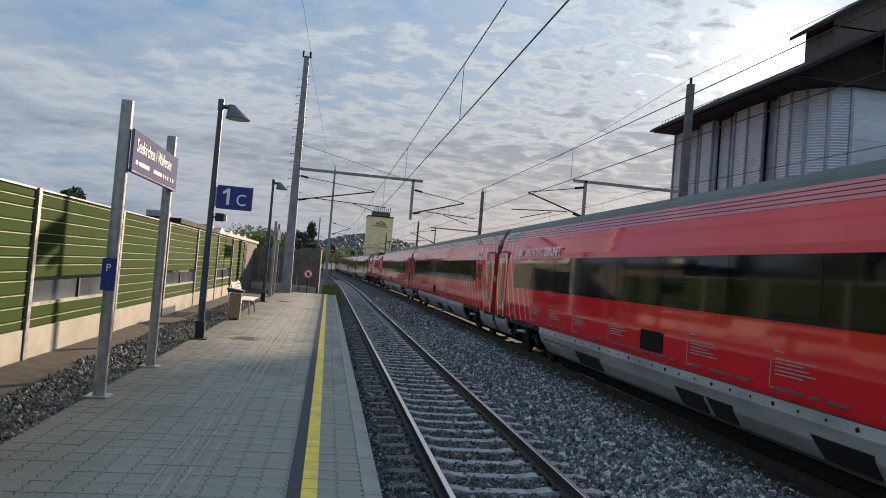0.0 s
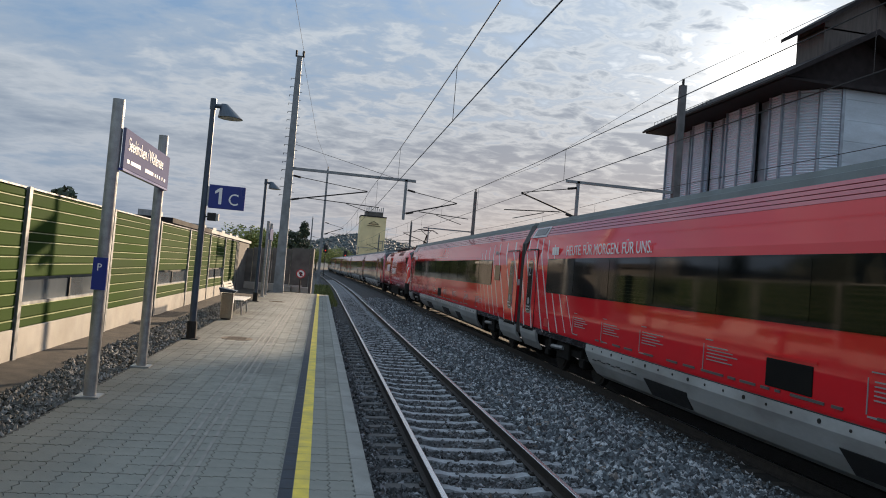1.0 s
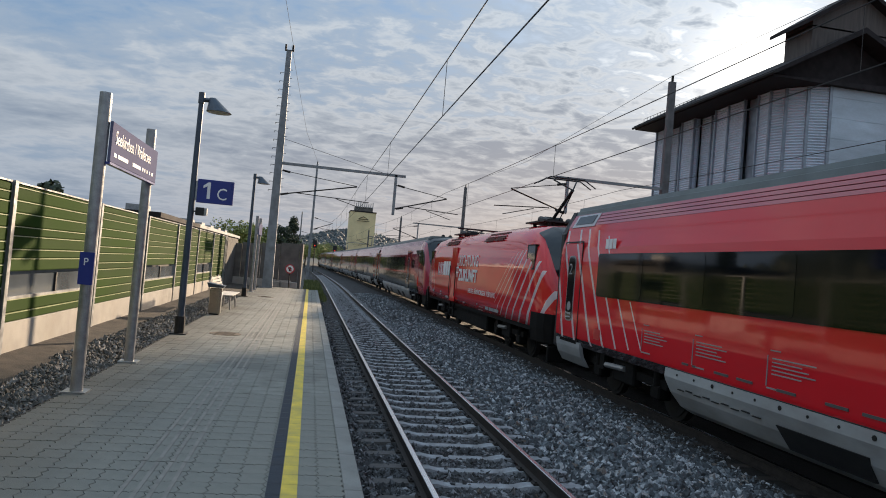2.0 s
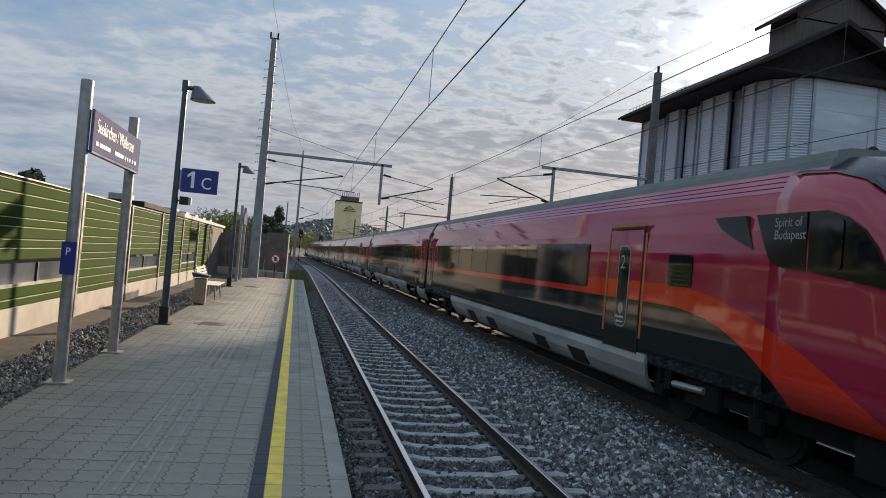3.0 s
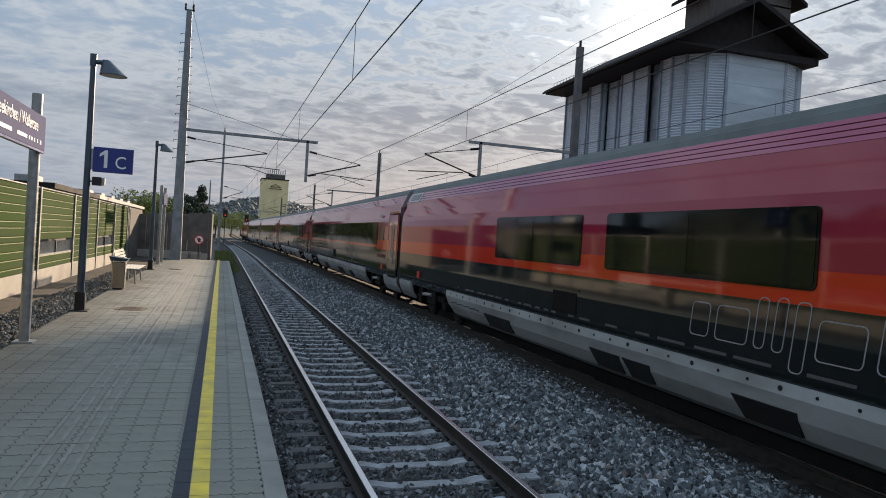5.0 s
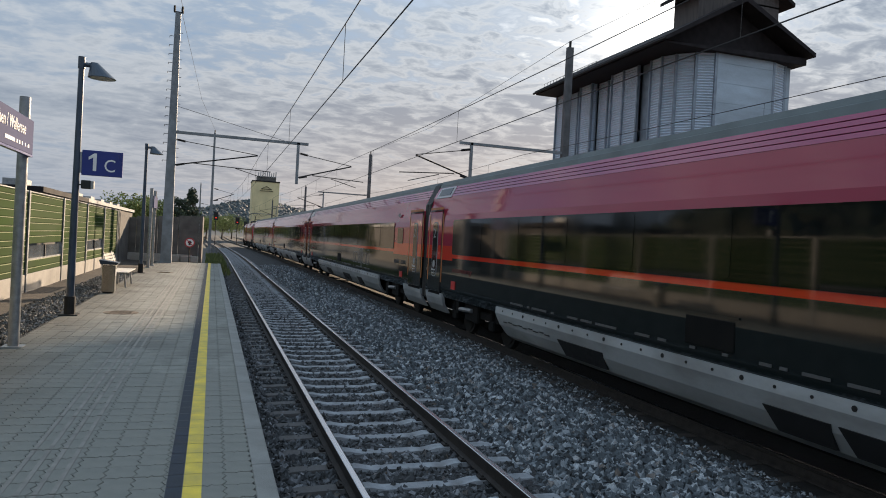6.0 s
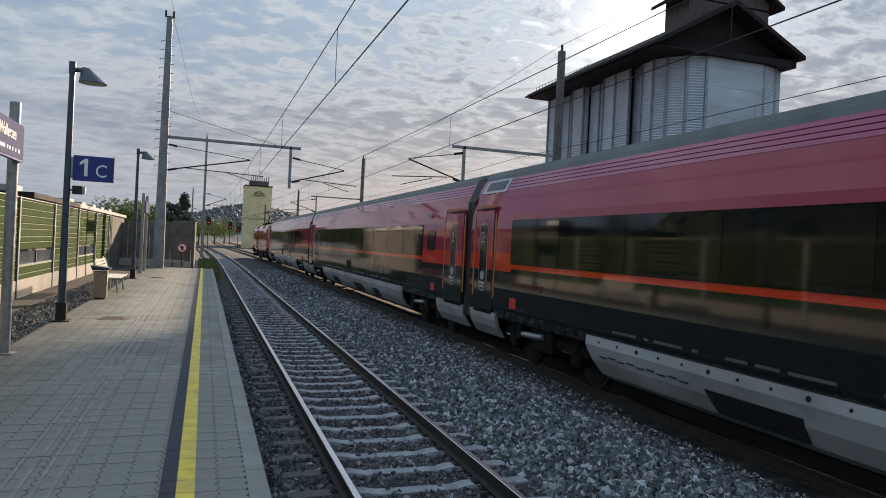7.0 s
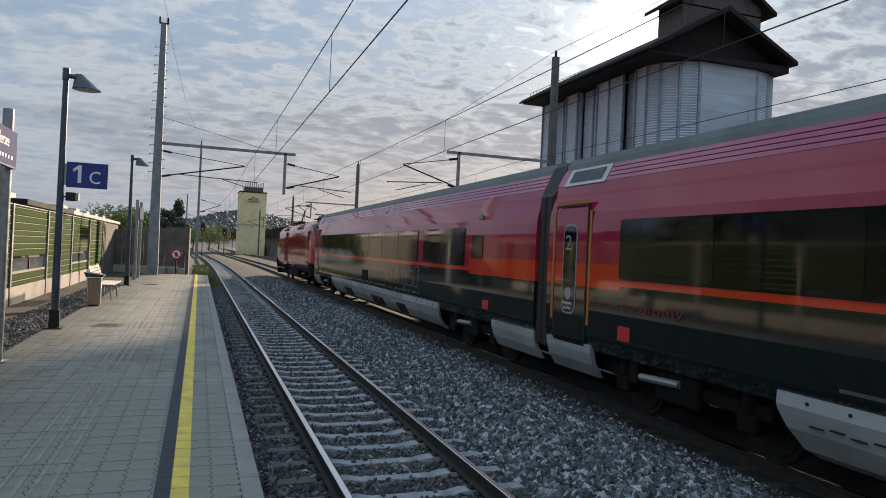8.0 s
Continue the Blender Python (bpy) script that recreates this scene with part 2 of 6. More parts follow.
def tube(bm, a, b, r, seg=10, r2=None, caps=True):
    a, b = Vector(a), Vector(b)
    d = (b - a).normalized()
    q = d.to_track_quat("Z", "Y")
    r2 = r if r2 is None else r2
    rings = []
    for p, rr in ((a, r), (b, r2)):
        rings.append([bm.verts.new(p + q @ Vector((rr * math.cos(2 * math.pi * i / seg), rr * math.sin(2 * math.pi * i / seg), 0))) for i in range(seg)])
    for i in range(seg):
        j = (i + 1) % seg
        bm.faces.new((rings[0][i], rings[0][j], rings[1][j], rings[1][i]))
    if caps:
        bm.faces.new(rings[0][::-1])
        bm.faces.new(rings[1])
    return bm


def loft(bm, sections, closed=True, caps=True):
    """Joins rings of equal length into one skin."""
    rings = [[bm.verts.new(p) for p in s] for s in sections]
    n = len(rings[0])
    for r0, r1 in zip(rings, rings[1:]):
        for i in range(n if closed else n - 1):
            j = (i + 1) % n
            bm.faces.new((r0[i], r0[j], r1[j], r1[i]))
    if caps and closed:
        bm.faces.new(rings[0][::-1])
        bm.faces.new(rings[-1])
    bmesh.ops.recalc_face_normals(bm, faces=bm.faces[:])
    return bm


def mesh_box(name, mat, parent, *dims, bevel=0.0, label=""):
    return part(name, box(bmesh.new(), *dims, bevel=bevel), mat, parent, label)


def mesh_tube(name, mat, parent, a, b, r, seg=10, r2=None, label=""):
    return part(name, tube(bmesh.new(), a, b, r, seg, r2), mat, parent, label, smooth=False)


def lettering(name, text, size, mat, parent, m, squeeze=1.0, depth=0.002, align="LEFT", bold=0.0):
    cu = bpy.data.curves.new(name, "FONT")
    cu.body, cu.size, cu.extrude, cu.align_x, cu.offset = text, size, depth, align, bold
    cu.resolution_u = 3
    tmp = bpy.data.objects.new(name, cu)
    me = bpy.data.meshes.new_from_object(tmp)
    bpy.data.objects.remove(tmp)
    me.materials.clear()
    me.materials.append(mat)
    ob = new(name, me)
    ob.parent = parent
    ob.matrix_basis = m @ Matrix.Diagonal((squeeze, 1, 1, 1))
    return ob


def bend(y):
    """Sideways shift of the line where it swings to the left in the distance."""
    u = min(max((y - 55) / 165, 0), 1)
    return -3.2 * u * u * (3 - 2 * u)


T1, T2, RAIL_Z = 2.23, 7.38, -0.55

SPEED, FIRST = 30.55, 24.39
TRAIN = []


# ---- ground, tracks, platform ----
def build_ground():
    bm = bmesh.new()
    xs = [-1500, -300, -60, -20, 16, 40, 80, 300, 1500]
    ys = [-1500, -300, -60, 0, 40, 120, 250, 500, 1200, 3000]
    grid = [[bm.verts.new((x, y, -0.86)) for y in ys] for x in xs]
    for i in range(len(xs) - 1):
        for j in range(len(ys) - 1):
            bm.faces.new((grid[i][j], grid[i + 1][j], grid[i + 1][j + 1], grid[i][j + 1]))
    tagged(part("ground", bm, M_GROUND), "dark gravelly ground reaching to the horizon", "ground", kind="structure")
    # ballast bed that follows the line
    bm = bmesh.new()
    ys = [-30 + 1.0 * i for i in range(100)] + [70 + 6 * i for i in range(60)]
    xs = [0.50, 0.75, 1.2, 2.23, 3.2, 3.9, 4.6, 5.4, 6.2, 7.4, 8.6, 9.6, 10.8, 12.0, 13.2, 14.6, 15.6, 16.6]
    zs = [-0.72, -0.745, -0.765, -0.765, -0.765, -0.70, -0.64, -0.66, -0.74, -0.765, -0.76, -0.70, -0.7, -0.76, -0.765, -0.75, -0.76, -0.85]
    rings = []
    for y in ys:
        rings.append([bm.verts.new((x + bend(y), y, z + 0.02 * (noise.noise((x * 1.7, y * 0.9, 0.0))))) for x, z in zip(xs, zs)])
    for a, b in zip(rings, rings[1:]):
        for i in range(len(xs) - 1):
            bm.faces.new((a[i], a[i + 1], b[i + 1], b[i]))
    tagged(part("ballast_bed", bm, M_BALLAST, smooth=True), "stone ballast bed under the tracks, darkened for the shade in its gaps", "ballast", kind="structure")
    # dark sheet over the bed: stained stones and painted shade below the train
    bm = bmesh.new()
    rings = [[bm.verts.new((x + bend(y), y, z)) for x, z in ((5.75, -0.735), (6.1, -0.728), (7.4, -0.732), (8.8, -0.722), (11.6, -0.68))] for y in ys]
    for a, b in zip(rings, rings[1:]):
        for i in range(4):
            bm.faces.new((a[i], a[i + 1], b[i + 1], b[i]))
    tagged(part("stained_bed", bm, M_STAIN_SHADE, smooth=True), "oil-stained ballast under the passing train, darkened further for its shade", "ballast", kind="structure")
    # bank between platform and noise barrier
    bm = bmesh.new()
    xs = [-30, -4.3, -3.55, -3.3, -2.9, -2.55]
    zs = [-0.02, -0.02, -0.05, -0.08, -0.07, -0.06]
    ys = [-30 + 0.8 * i for i in range(91)]
    rings = [[bm.verts.new((x, y, z + 0.018 * noise.noise((x * 3, y * 1.3, 4.0)))) for x, z in zip(xs, zs)] for y in ys]
    for a, b in zip(rings, rings[1:]):
        for i in range(len(xs) - 1):
            bm.faces.new((a[i], a[i + 1], b[i + 1], b[i]))
    tagged(part("soil_strip", bm, M_DIRT, smooth=True), "bare brown soil strip below the noise barrier", "soil", kind="structure")


def rail_profile():
    return [(-0.062, 0.0), (-0.062, 0.012), (-0.012, 0.03), (-0.01, 0.125), (-0.036, 0.138), (-0.036, 0.166), (-0.03, 0.171), (0.03, 0.171), (0.036, 0.166), (0.036, 0.138), (0.01, 0.125), (0.012, 0.03), (0.062, 0.012), (0.062, 0.0)]


def build_track(cx, y0, y1, name, near):
    track = thing(name, "railway track with concrete sleepers and worn steel rails", "railway track", "railway tracks", kind="structure")
    ys = [y0 + 2.0 * i for i in range(int((y1 - y0) / 2) + 1)]
    for side in (-0.7535, 0.7535):
        bm = bmesh.new()
        loft(bm, [[(cx + side + bend(y) + px, y, RAIL_Z - 0.171 + pz) for px, pz in rail_profile()] for y in ys])
        rail = part("rail", bm, M_RAIL, track, "rust-brown steel rail with a polished head")
        bm = bmesh.new()
        loft(bm, [[(cx + side + bend(y) + px, y, RAIL_Z + pz) for px, pz in ((-0.033, -0.001), (-0.026, 0.0025), (0.026, 0.0025), (0.033, -0.001))] for y in ys])
        head = part("rail_head", bm, M_RAILTOP, track, "bright polished running surface")
    # sleeper with a sunk middle and raised rail seats
    bm = bmesh.new()
    prof = [(-1.30, 0.0), (-1.24, 0.012), (-0.95, 0.018), (-0.55, 0.018), (-0.40, -0.012), (0.40, -0.012), (0.55, 0.018), (0.95, 0.018), (1.24, 0.012), (1.30, 0.0)]
    loft(bm, [[(x, -0.13, -0.2), (x, 0.13, -0.2), (x, 0.085, z), (x, -0.085, z)] for x, z in prof])
    me = bpy.data.meshes.new("sleeper")
    bm.to_mesh(me)
    bm.free()
    me.materials.append(M_SLEEPER if cx == T1 else M_SLEEPER_RUST_SHADE)
    step = 0.60
    n = int(near / step)
    for i in range(-25, n):
        y = 0.22 + i * step + random.uniform(-0.015, 0.015)
        ob = new("sleeper", me)
        ob.parent = track
        ob.matrix_basis = pose(cx + bend(y), y, RAIL_Z - 0.19, 0, 0, random.uniform(-0.5, 0.5))
    # rail clips on the nearest sleepers
    bm = bmesh.new()
    box(bm, -0.13, -0.065, -0.06, 0.06, 0, 0.03, 0.006)
    box(bm, 0.065, 0.13, -0.06, 0.06, 0, 0.03, 0.006)
    tube(bm, (-0.1, -0.05, 0.035), (-0.1, 0.05, 0.035), 0.016, 6)
    tube(bm, (0.1, -0.05, 0.035), (0.1, 0.05, 0.035), 0.016, 6)
    clip = bpy.data.meshes.new("rail_clip")
    bm.to_mesh(clip)
    bm.free()
    clip.materials.append(M_RAIL)
    if cx == T1:
        for i in range(5, 45):
            for side in (-0.7535, 0.7535):
                ob = new("rail_clip", clip)
                ob.parent = track
                ob.matrix_basis = pose(cx + side, 0.22 + i * step, RAIL_Z - 0.172)
    return track


EDGE_X, PLAT_L, PLAT_END = 0.56, -2.62, 39.4


def build_platform():
    bm = box(bmesh.new(), PLAT_L, EDGE_X - 0.04, -30, PLAT_END, -0.9, -0.012)
    slab = tagged(part("platform", bm, M_JOINT), "grey paved station platform with a yellow safety line", "platform", kind="structure")
    # kerb stones along the edge
    kerb = box(bmesh.new(), 0, 0.145, 0.004, 0.996, -0.11, 0.004, 0.006)
    me = bpy.data.meshes.new("kerb_stone")
    kerb.to_mesh(me)
    kerb.free()
    me.materials.append(M_KERB)
    for i in range(66):
        ob = new("kerb_stone", me)
        ob.parent = slab
        ob.matrix_basis = pose(EDGE_X - 0.14, -26.6 + i, 0)
    mesh_box("face_wall", M_KERB, slab, EDGE_X - 0.08, EDGE_X - 0.01, -30, PLAT_END, -0.9, -0.12)
    return slab


def paver_outline(w, d):
    pts = []
    k = 4
    for i in range(k):          # right side, upwards
        pts.append((w / 2 + (0.015 if i % 2 else -0.015), -d / 2 + d * i / k))
    for x, o in ((w / 2 - 0.015, 0.0), (w * 0.16, 0.0), (w * 0.06, 0.018), (-w * 0.06, -0.018), (-w * 0.16, 0.0)):
        pts.append((x, d / 2 + o))
    left = [(-w / 2 + (0.015 if i % 2 else -0.015), -d / 2 + d * i / k) for i in range(k)]
    pts.append((-w / 2 - 0.015, d / 2))
    pts += left[:0:-1]
    for x, o in ((-w / 2 - 0.015, 0.0), (-w * 0.16, 0.0), (-w * 0.06, -0.018), (w * 0.06, 0.018), (w * 0.16, 0.0)):
        pts.append((x, -d / 2 + o))
    return pts


def paver_mesh(bm, cx, cy, z, w, d):
    pts = paver_outline(w, d)
    shrink = 0.958
    top = [bm.verts.new((cx + x * shrink, cy + y * shrink, z)) for x, y in pts]
    low = [bm.verts.new((cx + x * 0.99, cy + y * 0.99, z - 0.014)) for x, y in pts]
    bm.faces.new(top)
    n = len(pts)
    for i in range(n):
        bm.faces.new((low[i], low[(i + 1) % n], top[(i + 1) % n], top[i]))


def build_pavers(slab):
    w, d = 0.2, 0.25
    cols = [EDGE_X - 0.14 - w / 2 - w * i for i in range(15)]
    shared = {}
    for key, mat in (("plain", M_PAVER),):
        bm = bmesh.new()
        paver_mesh(bm, 0, 0, 0, w, d)
        me = bpy.data.meshes.new("paver")
        bm.to_mesh(me)
        bm.free()
        me.materials.append(mat)
        shared[key] = me
    near, rest = 0, {"plain": bmesh.new()}
    for c, x in enumerate(cols):
        for r in range(int((PLAT_END + 6) / d)):
            y = -6 + d / 2 + r * d
            z = random.uniform(-0.0018, 0.0018)
            key = "plain"
            if 3.4 < y < 8.9 and near < 330:
                ob = new("paver", shared[key])
                ob.parent = slab
                ob.matrix_basis = pose(x, y, z, random.uniform(-0.25, 0.25), random.uniform(-0.25, 0.25), 0)
                near += 1
            elif y < 26:
                paver_mesh(rest[key], x, y, z, w, d)
            else:
                b = rest[key]
                vs = [b.verts.new((x + sx * (w / 2 - 0.004), y + sy * (d / 2 - 0.004), z)) for sx, sy in ((-1, -1), (1, -1), (1, 1), (-1, 1))]
                b.faces.new(vs)
    tagged(part("paving", rest["plain"], M_PAVER, slab, "grey interlocking concrete pavers"), kind="stuff")
    # painted lines lie on the stones
    for name, mat, x0, x1, z in (("yellow_line", M_YELLOW, -0.052, 0.069, 0.0045), ("dark_line", M_DARKSTRIP, -0.160, -0.056, 0.0040)):
        bm = bmesh.new()
        for i in range(182):
            y0 = -6 + i * d
            vs = [bm.verts.new(p) for p in ((x0, y0 + 0.003, z), (x1, y0 + 0.003, z), (x1, y0 + d - 0.003, z), (x0, y0 + d - 0.003, z))]
            bm.faces.new(vs)
        part(name, bm, mat, slab, "painted yellow safety line" if "yellow" in name else "dark contrast strip beside the yellow line")
    # tactile guide strip of pale grooved stones
    bm = bmesh.new()
    for i in range(4):
        x = -1.17 + i * 0.105
        for j in range(34):
            box(bm, x, x + 0.032, 4 + j, 4.98 + j, 0.0, 0.005)
    part("guide_strip", bm, M_GUIDE, slab, "pale ribbed guide strip")


def scatter(name, label, mat, patches, size, seed):
    """Broken stones of eight faces each, laid over patches (x0, x1, y0, y1, per square metre, height function)."""
    rng = np.random.default_rng(seed)
    verts, faces = [], []
    base = np.array([(1, 0, 0), (-1, 0, 0), (0, 1, 0), (0, -1, 0), (0, 0, 1), (0, 0, -1)], float)
    tri = np.array([(0, 2, 4), (2, 1, 4), (1, 3, 4), (3, 0, 4), (2, 0, 5), (1, 2, 5), (3, 1, 5), (0, 3, 5)])
    count = 0
    for x0, x1, y0, y1, per, height in patches:
        n = int((x1 - x0) * (y1 - y0) * per)
        xs, ys = rng.uniform(x0, x1, n), rng.uniform(y0, y1, n)
        for x, y in zip(xs, ys):
            z = height(x, y)
            if z is None:
                continue
            r = size * rng.uniform(0.55, 1.25)
            v = base * rng.uniform(0.6, 1.15, (6, 3)) * r + rng.normal(0, 0.22 * r, (6, 3))
            a = rng.uniform(0, 6.28)
            b = rng.uniform(-0.7, 0.7)
            ca, sa, cb, sb = math.cos(a), math.sin(a), math.cos(b), math.sin(b)
            v = v @ np.array([(1, 0, 0), (0, cb, -sb), (0, sb, cb)]) @ np.array([(ca, -sa, 0), (sa, ca, 0), (0, 0, 1)])
            verts.append(v + (x, y, z))
            faces.append(tri + count)
            count += 6
    me = bpy.data.meshes.new(name)
    me.from_pydata(np.concatenate(verts).tolist(), [], np.concatenate(faces).tolist())
    me.materials.append(mat)
    return tagged(new(name, me), label, "ballast", kind="stuff")


def bed_height(x, y):
    k = (y - 0.22) / 0.60
    on_sleeper = abs(k - round(k)) * 0.60 < 0.10
    d = abs(x - T1)
    if abs(d - 0.7535) < 0.09:
        return None
    if d < 1.30:
        if on_sleeper and random.random() < 0.93:
            return None
        return RAIL_Z - 0.205 + random.uniform(-0.015, 0.02) - (0.02 if d < 0.6 else 0.0)
    if x < T1:
        return RAIL_Z - 0.18 + random.uniform(-0.02, 0.02)
    e = abs(x - T2)
    if e < 1.4:
        return RAIL_Z - 0.21
    u = min(max((x - 3.5) / 0.9, 0), 1) * min(max((6.0 - x) / 0.9, 0), 1)
    return RAIL_Z - 0.20 + 0.12 * u + random.uniform(-0.02, 0.02)


def build_stones():
    random.seed(5)
    tall = [(0.58, 6.3, 4.2, 9.5, 640, bed_height), (0.58, 6.6, 9.5, 17, 430, bed_height), (0.58, 6.9, 17, 30, 230, bed_height), (0.58, 6.6, 30, 55, 70, bed_height)]
    inner = [(0.58, 3.45, *row[2:]) for row in tall]
    outer = [(3.45, row[1], *row[2:]) for row in tall]
    scatter("ballast_stones", "loose grey-blue broken ballast stones between the tracks", M_STONE, outer, 0.054, 3)
    scatter("track_ballast", "darker dusty ballast stones between the sleepers", M_DUSTY, inner, 0.042, 7)
    flat = [(-3.45, -2.66, 4.5, 11, 700, lambda x, y: -0.045 + random.uniform(-0.02, 0.015)), (-3.6, -2.66, 11, 30, 300, lambda x, y: -0.045 + random.uniform(-0.02, 0.015))]
    scatter("gravel_strip", "coarse mixed gravel beside the platform paving", M_GRAVEL, flat, 0.036, 4)


def stone_material(name, stops):
    m = material(name, (0.2, 0.2, 0.2), 0.85, scale=30, vary=0.2, fine=120)
    nt = m.node_tree
    bsdf = nt.nodes["Principled BSDF"]
    link = bsdf.inputs["Base Color"].links[0]
    col = link.from_socket
    isl = nt.nodes.new("ShaderNodeNewGeometry").outputs["Random Per Island"]
    grain = mix_rgb(nt, 1.0, col, (4.5, 4.5, 4.5), "MULTIPLY")
    nt.links.new(mix_rgb(nt, 1.0, ramp(nt, isl, stops), grain, "MULTIPLY"), bsdf.inputs["Base Color"])
    return m


M_STONE = stone_material("ballast_stone", [(0.0, (0.05, 0.053, 0.056)), (0.35, (0.09, 0.105, 0.118)), (0.7, (0.19, 0.215, 0.235)), (0.93, (0.56, 0.59, 0.62)), (1.0, (0.18, 0.14, 0.11))])
M_DUSTY = stone_material("dusty_stone", [(0.0, (0.03, 0.03, 0.029)), (0.4, (0.075, 0.08, 0.085)), (0.8, (0.14, 0.145, 0.155)), (0.95, (0.32, 0.33, 0.35)), (1.0, (0.10, 0.075, 0.055))])
M_GRAVEL = stone_material("mixed_gravel", [(0.0, (0.07, 0.065, 0.056)), (0.4, (0.11, 0.104, 0.094)), (0.75, (0.16, 0.155, 0.145)), (1.0, (0.30, 0.29, 0.28))])

build_ground()
build_stones()
track_near = build_track(T1, -20, 330, "railway_track", 110)
track_far = build_track(T2, -30, 330, "railway_track", 110)
track_third = build_track(13.3, -30, 330, "railway_track", 70)
platform = build_platform()


M_COVER = material("rusty_iron_cover", (0.15, 0.115, 0.085), 0.8, metal=0.3, scale=9, vary=0.3, bump=0.3)
for cover_x, cover_y in ((-1.61, 15.35), (-1.64, 29.6)):
    lid = tube(bmesh.new(), (cover_x, cover_y, -0.01), (cover_x, cover_y, 0.005), 0.33, 24)
    lid_ob = tagged(part("manhole_cover", lid, M_COVER), "rusty round manhole cover set in the paving", "manhole cover", "manhole covers")
    for k in range(5):
        mesh_box("rib", M_COVER, lid_ob, cover_x - 0.2, cover_x + 0.2, cover_y - 0.21 + 0.1 * k, cover_y - 0.19 + 0.1 * k, 0.004, 0.009)


# ---- the train ----
RED, WINE, DARK, STRIPE = (0.72, 0.016, 0.026), (0.34, 0.018, 0.052), (0.009, 0.014, 0.014), (0.64, 0.036, 0.014)


def paint(name, bands, rough=0.22, slant=None, swoosh=False, coat=1.0):
    """Vehicle paint: colours by height over the rail, with slight waviness and road dirt low down."""
    m = bpy.data.materials.new(name)
    m.use_nodes = True
    nt = m.node_tree
    bsdf = nt.nodes["Principled BSDF"]
    co = nt.nodes.new("ShaderNodeTexCoord").outputs["Object"]
    sep = nt.nodes.new("ShaderNodeSeparateXYZ")
    nt.links.new(co, sep.inputs[0])
    z = sep.outputs[2]
    col = bands[0][1]
    for limit, c in bands[1:]:
        col = mix_rgb(nt, math_node(nt, "GREATER_THAN", z, limit), col, c)
    if swoosh:
        # red band that sweeps down towards the nose
        ahead = math_node(nt, "MULTIPLY", sep.outputs[1], -1.0)
        t = math_node(nt, "MAXIMUM", math_node(nt, "SUBTRACT", ahead, 8.0), 0.0)
        top = math_node(nt, "SUBTRACT", 2.24, math_node(nt, "MULTIPLY", math_node(nt, "POWER", t, 1.9), 0.075))
        u = math_node(nt, "MAXIMUM", math_node(nt, "SUBTRACT", ahead, 7.6), 0.0)
        low = math_node(nt, "SUBTRACT", 1.90, math_node(nt, "MULTIPLY", math_node(nt, "POWER", u, 2.8), 0.033))
        col = mix_rgb(nt, math_node(nt, "GREATER_THAN", z, low), DARK, STRIPE)
        col = mix_rgb(nt, math_node(nt, "GREATER_THAN", z, top), col, WINE)
    if slant:
        for y0, dy, width, z0, z1 in slant:
            pos = math_node(nt, "SUBTRACT", sep.outputs[1], math_node(nt, "MULTIPLY_ADD", z, dy, y0))
            on = math_node(nt, "LESS_THAN", math_node(nt, "ABSOLUTE", pos), width)
            on = math_node(nt, "MULTIPLY", on, math_node(nt, "GREATER_THAN", z, z0))
            on = math_node(nt, "MULTIPLY", on, math_node(nt, "LESS_THAN", z, z1))
            col = mix_rgb(nt, on, col, (0.72, 0.58, 0.60))
    n = nt.nodes.new("ShaderNodeTexNoise")
    n.inputs["Scale"].default_value = 1.3
    n.inputs["Detail"].default_value = 5
    mp = nt.nodes.new("ShaderNodeMapping")
    mp.inputs["Scale"].default_value = (1, 0.35, 1)
    nt.links.new(co, mp.inputs[0])
    nt.links.new(mp.outputs[0], n.inputs["Vector"])
    grime = math_node(nt, "MULTIPLY", ramp(nt, n.outputs[0], [(0.45, 0.0), (0.75, 0.35)]), 0.35)
    col = mix_rgb(nt, grime, col, (0.05, 0.042, 0.038))
    nt.links.new(col, bsdf.inputs["Base Color"])
    nt.links.new(ramp(nt, n.outputs[0], [(0.3, rough * 0.8), (0.75, rough * 1.7)]), bsdf.inputs["Roughness"])
    bsdf.inputs["Coat Weight"].default_value = coat
    bsdf.inputs["Coat Roughness"].default_value = 0.06
    bsdf.inputs["Coat IOR"].default_value = 1.62
    bsdf.inputs["Specular IOR Level"].default_value = 0.0
    wav = nt.nodes.new("ShaderNodeTexNoise")
    wav.inputs["Scale"].default_value = 0.8
    nt.links.new(co, wav.inputs["Vector"])
    bn = nt.nodes.new("ShaderNodeBump")
    bn.inputs["Strength"].default_value = 0.05
    bn.inputs["Distance"].default_value = 0.02
    nt.links.new(wav.outputs[0], bn.inputs["Height"])
    nt.links.new(bn.outputs[0], bsdf.inputs["Normal"])
    return m


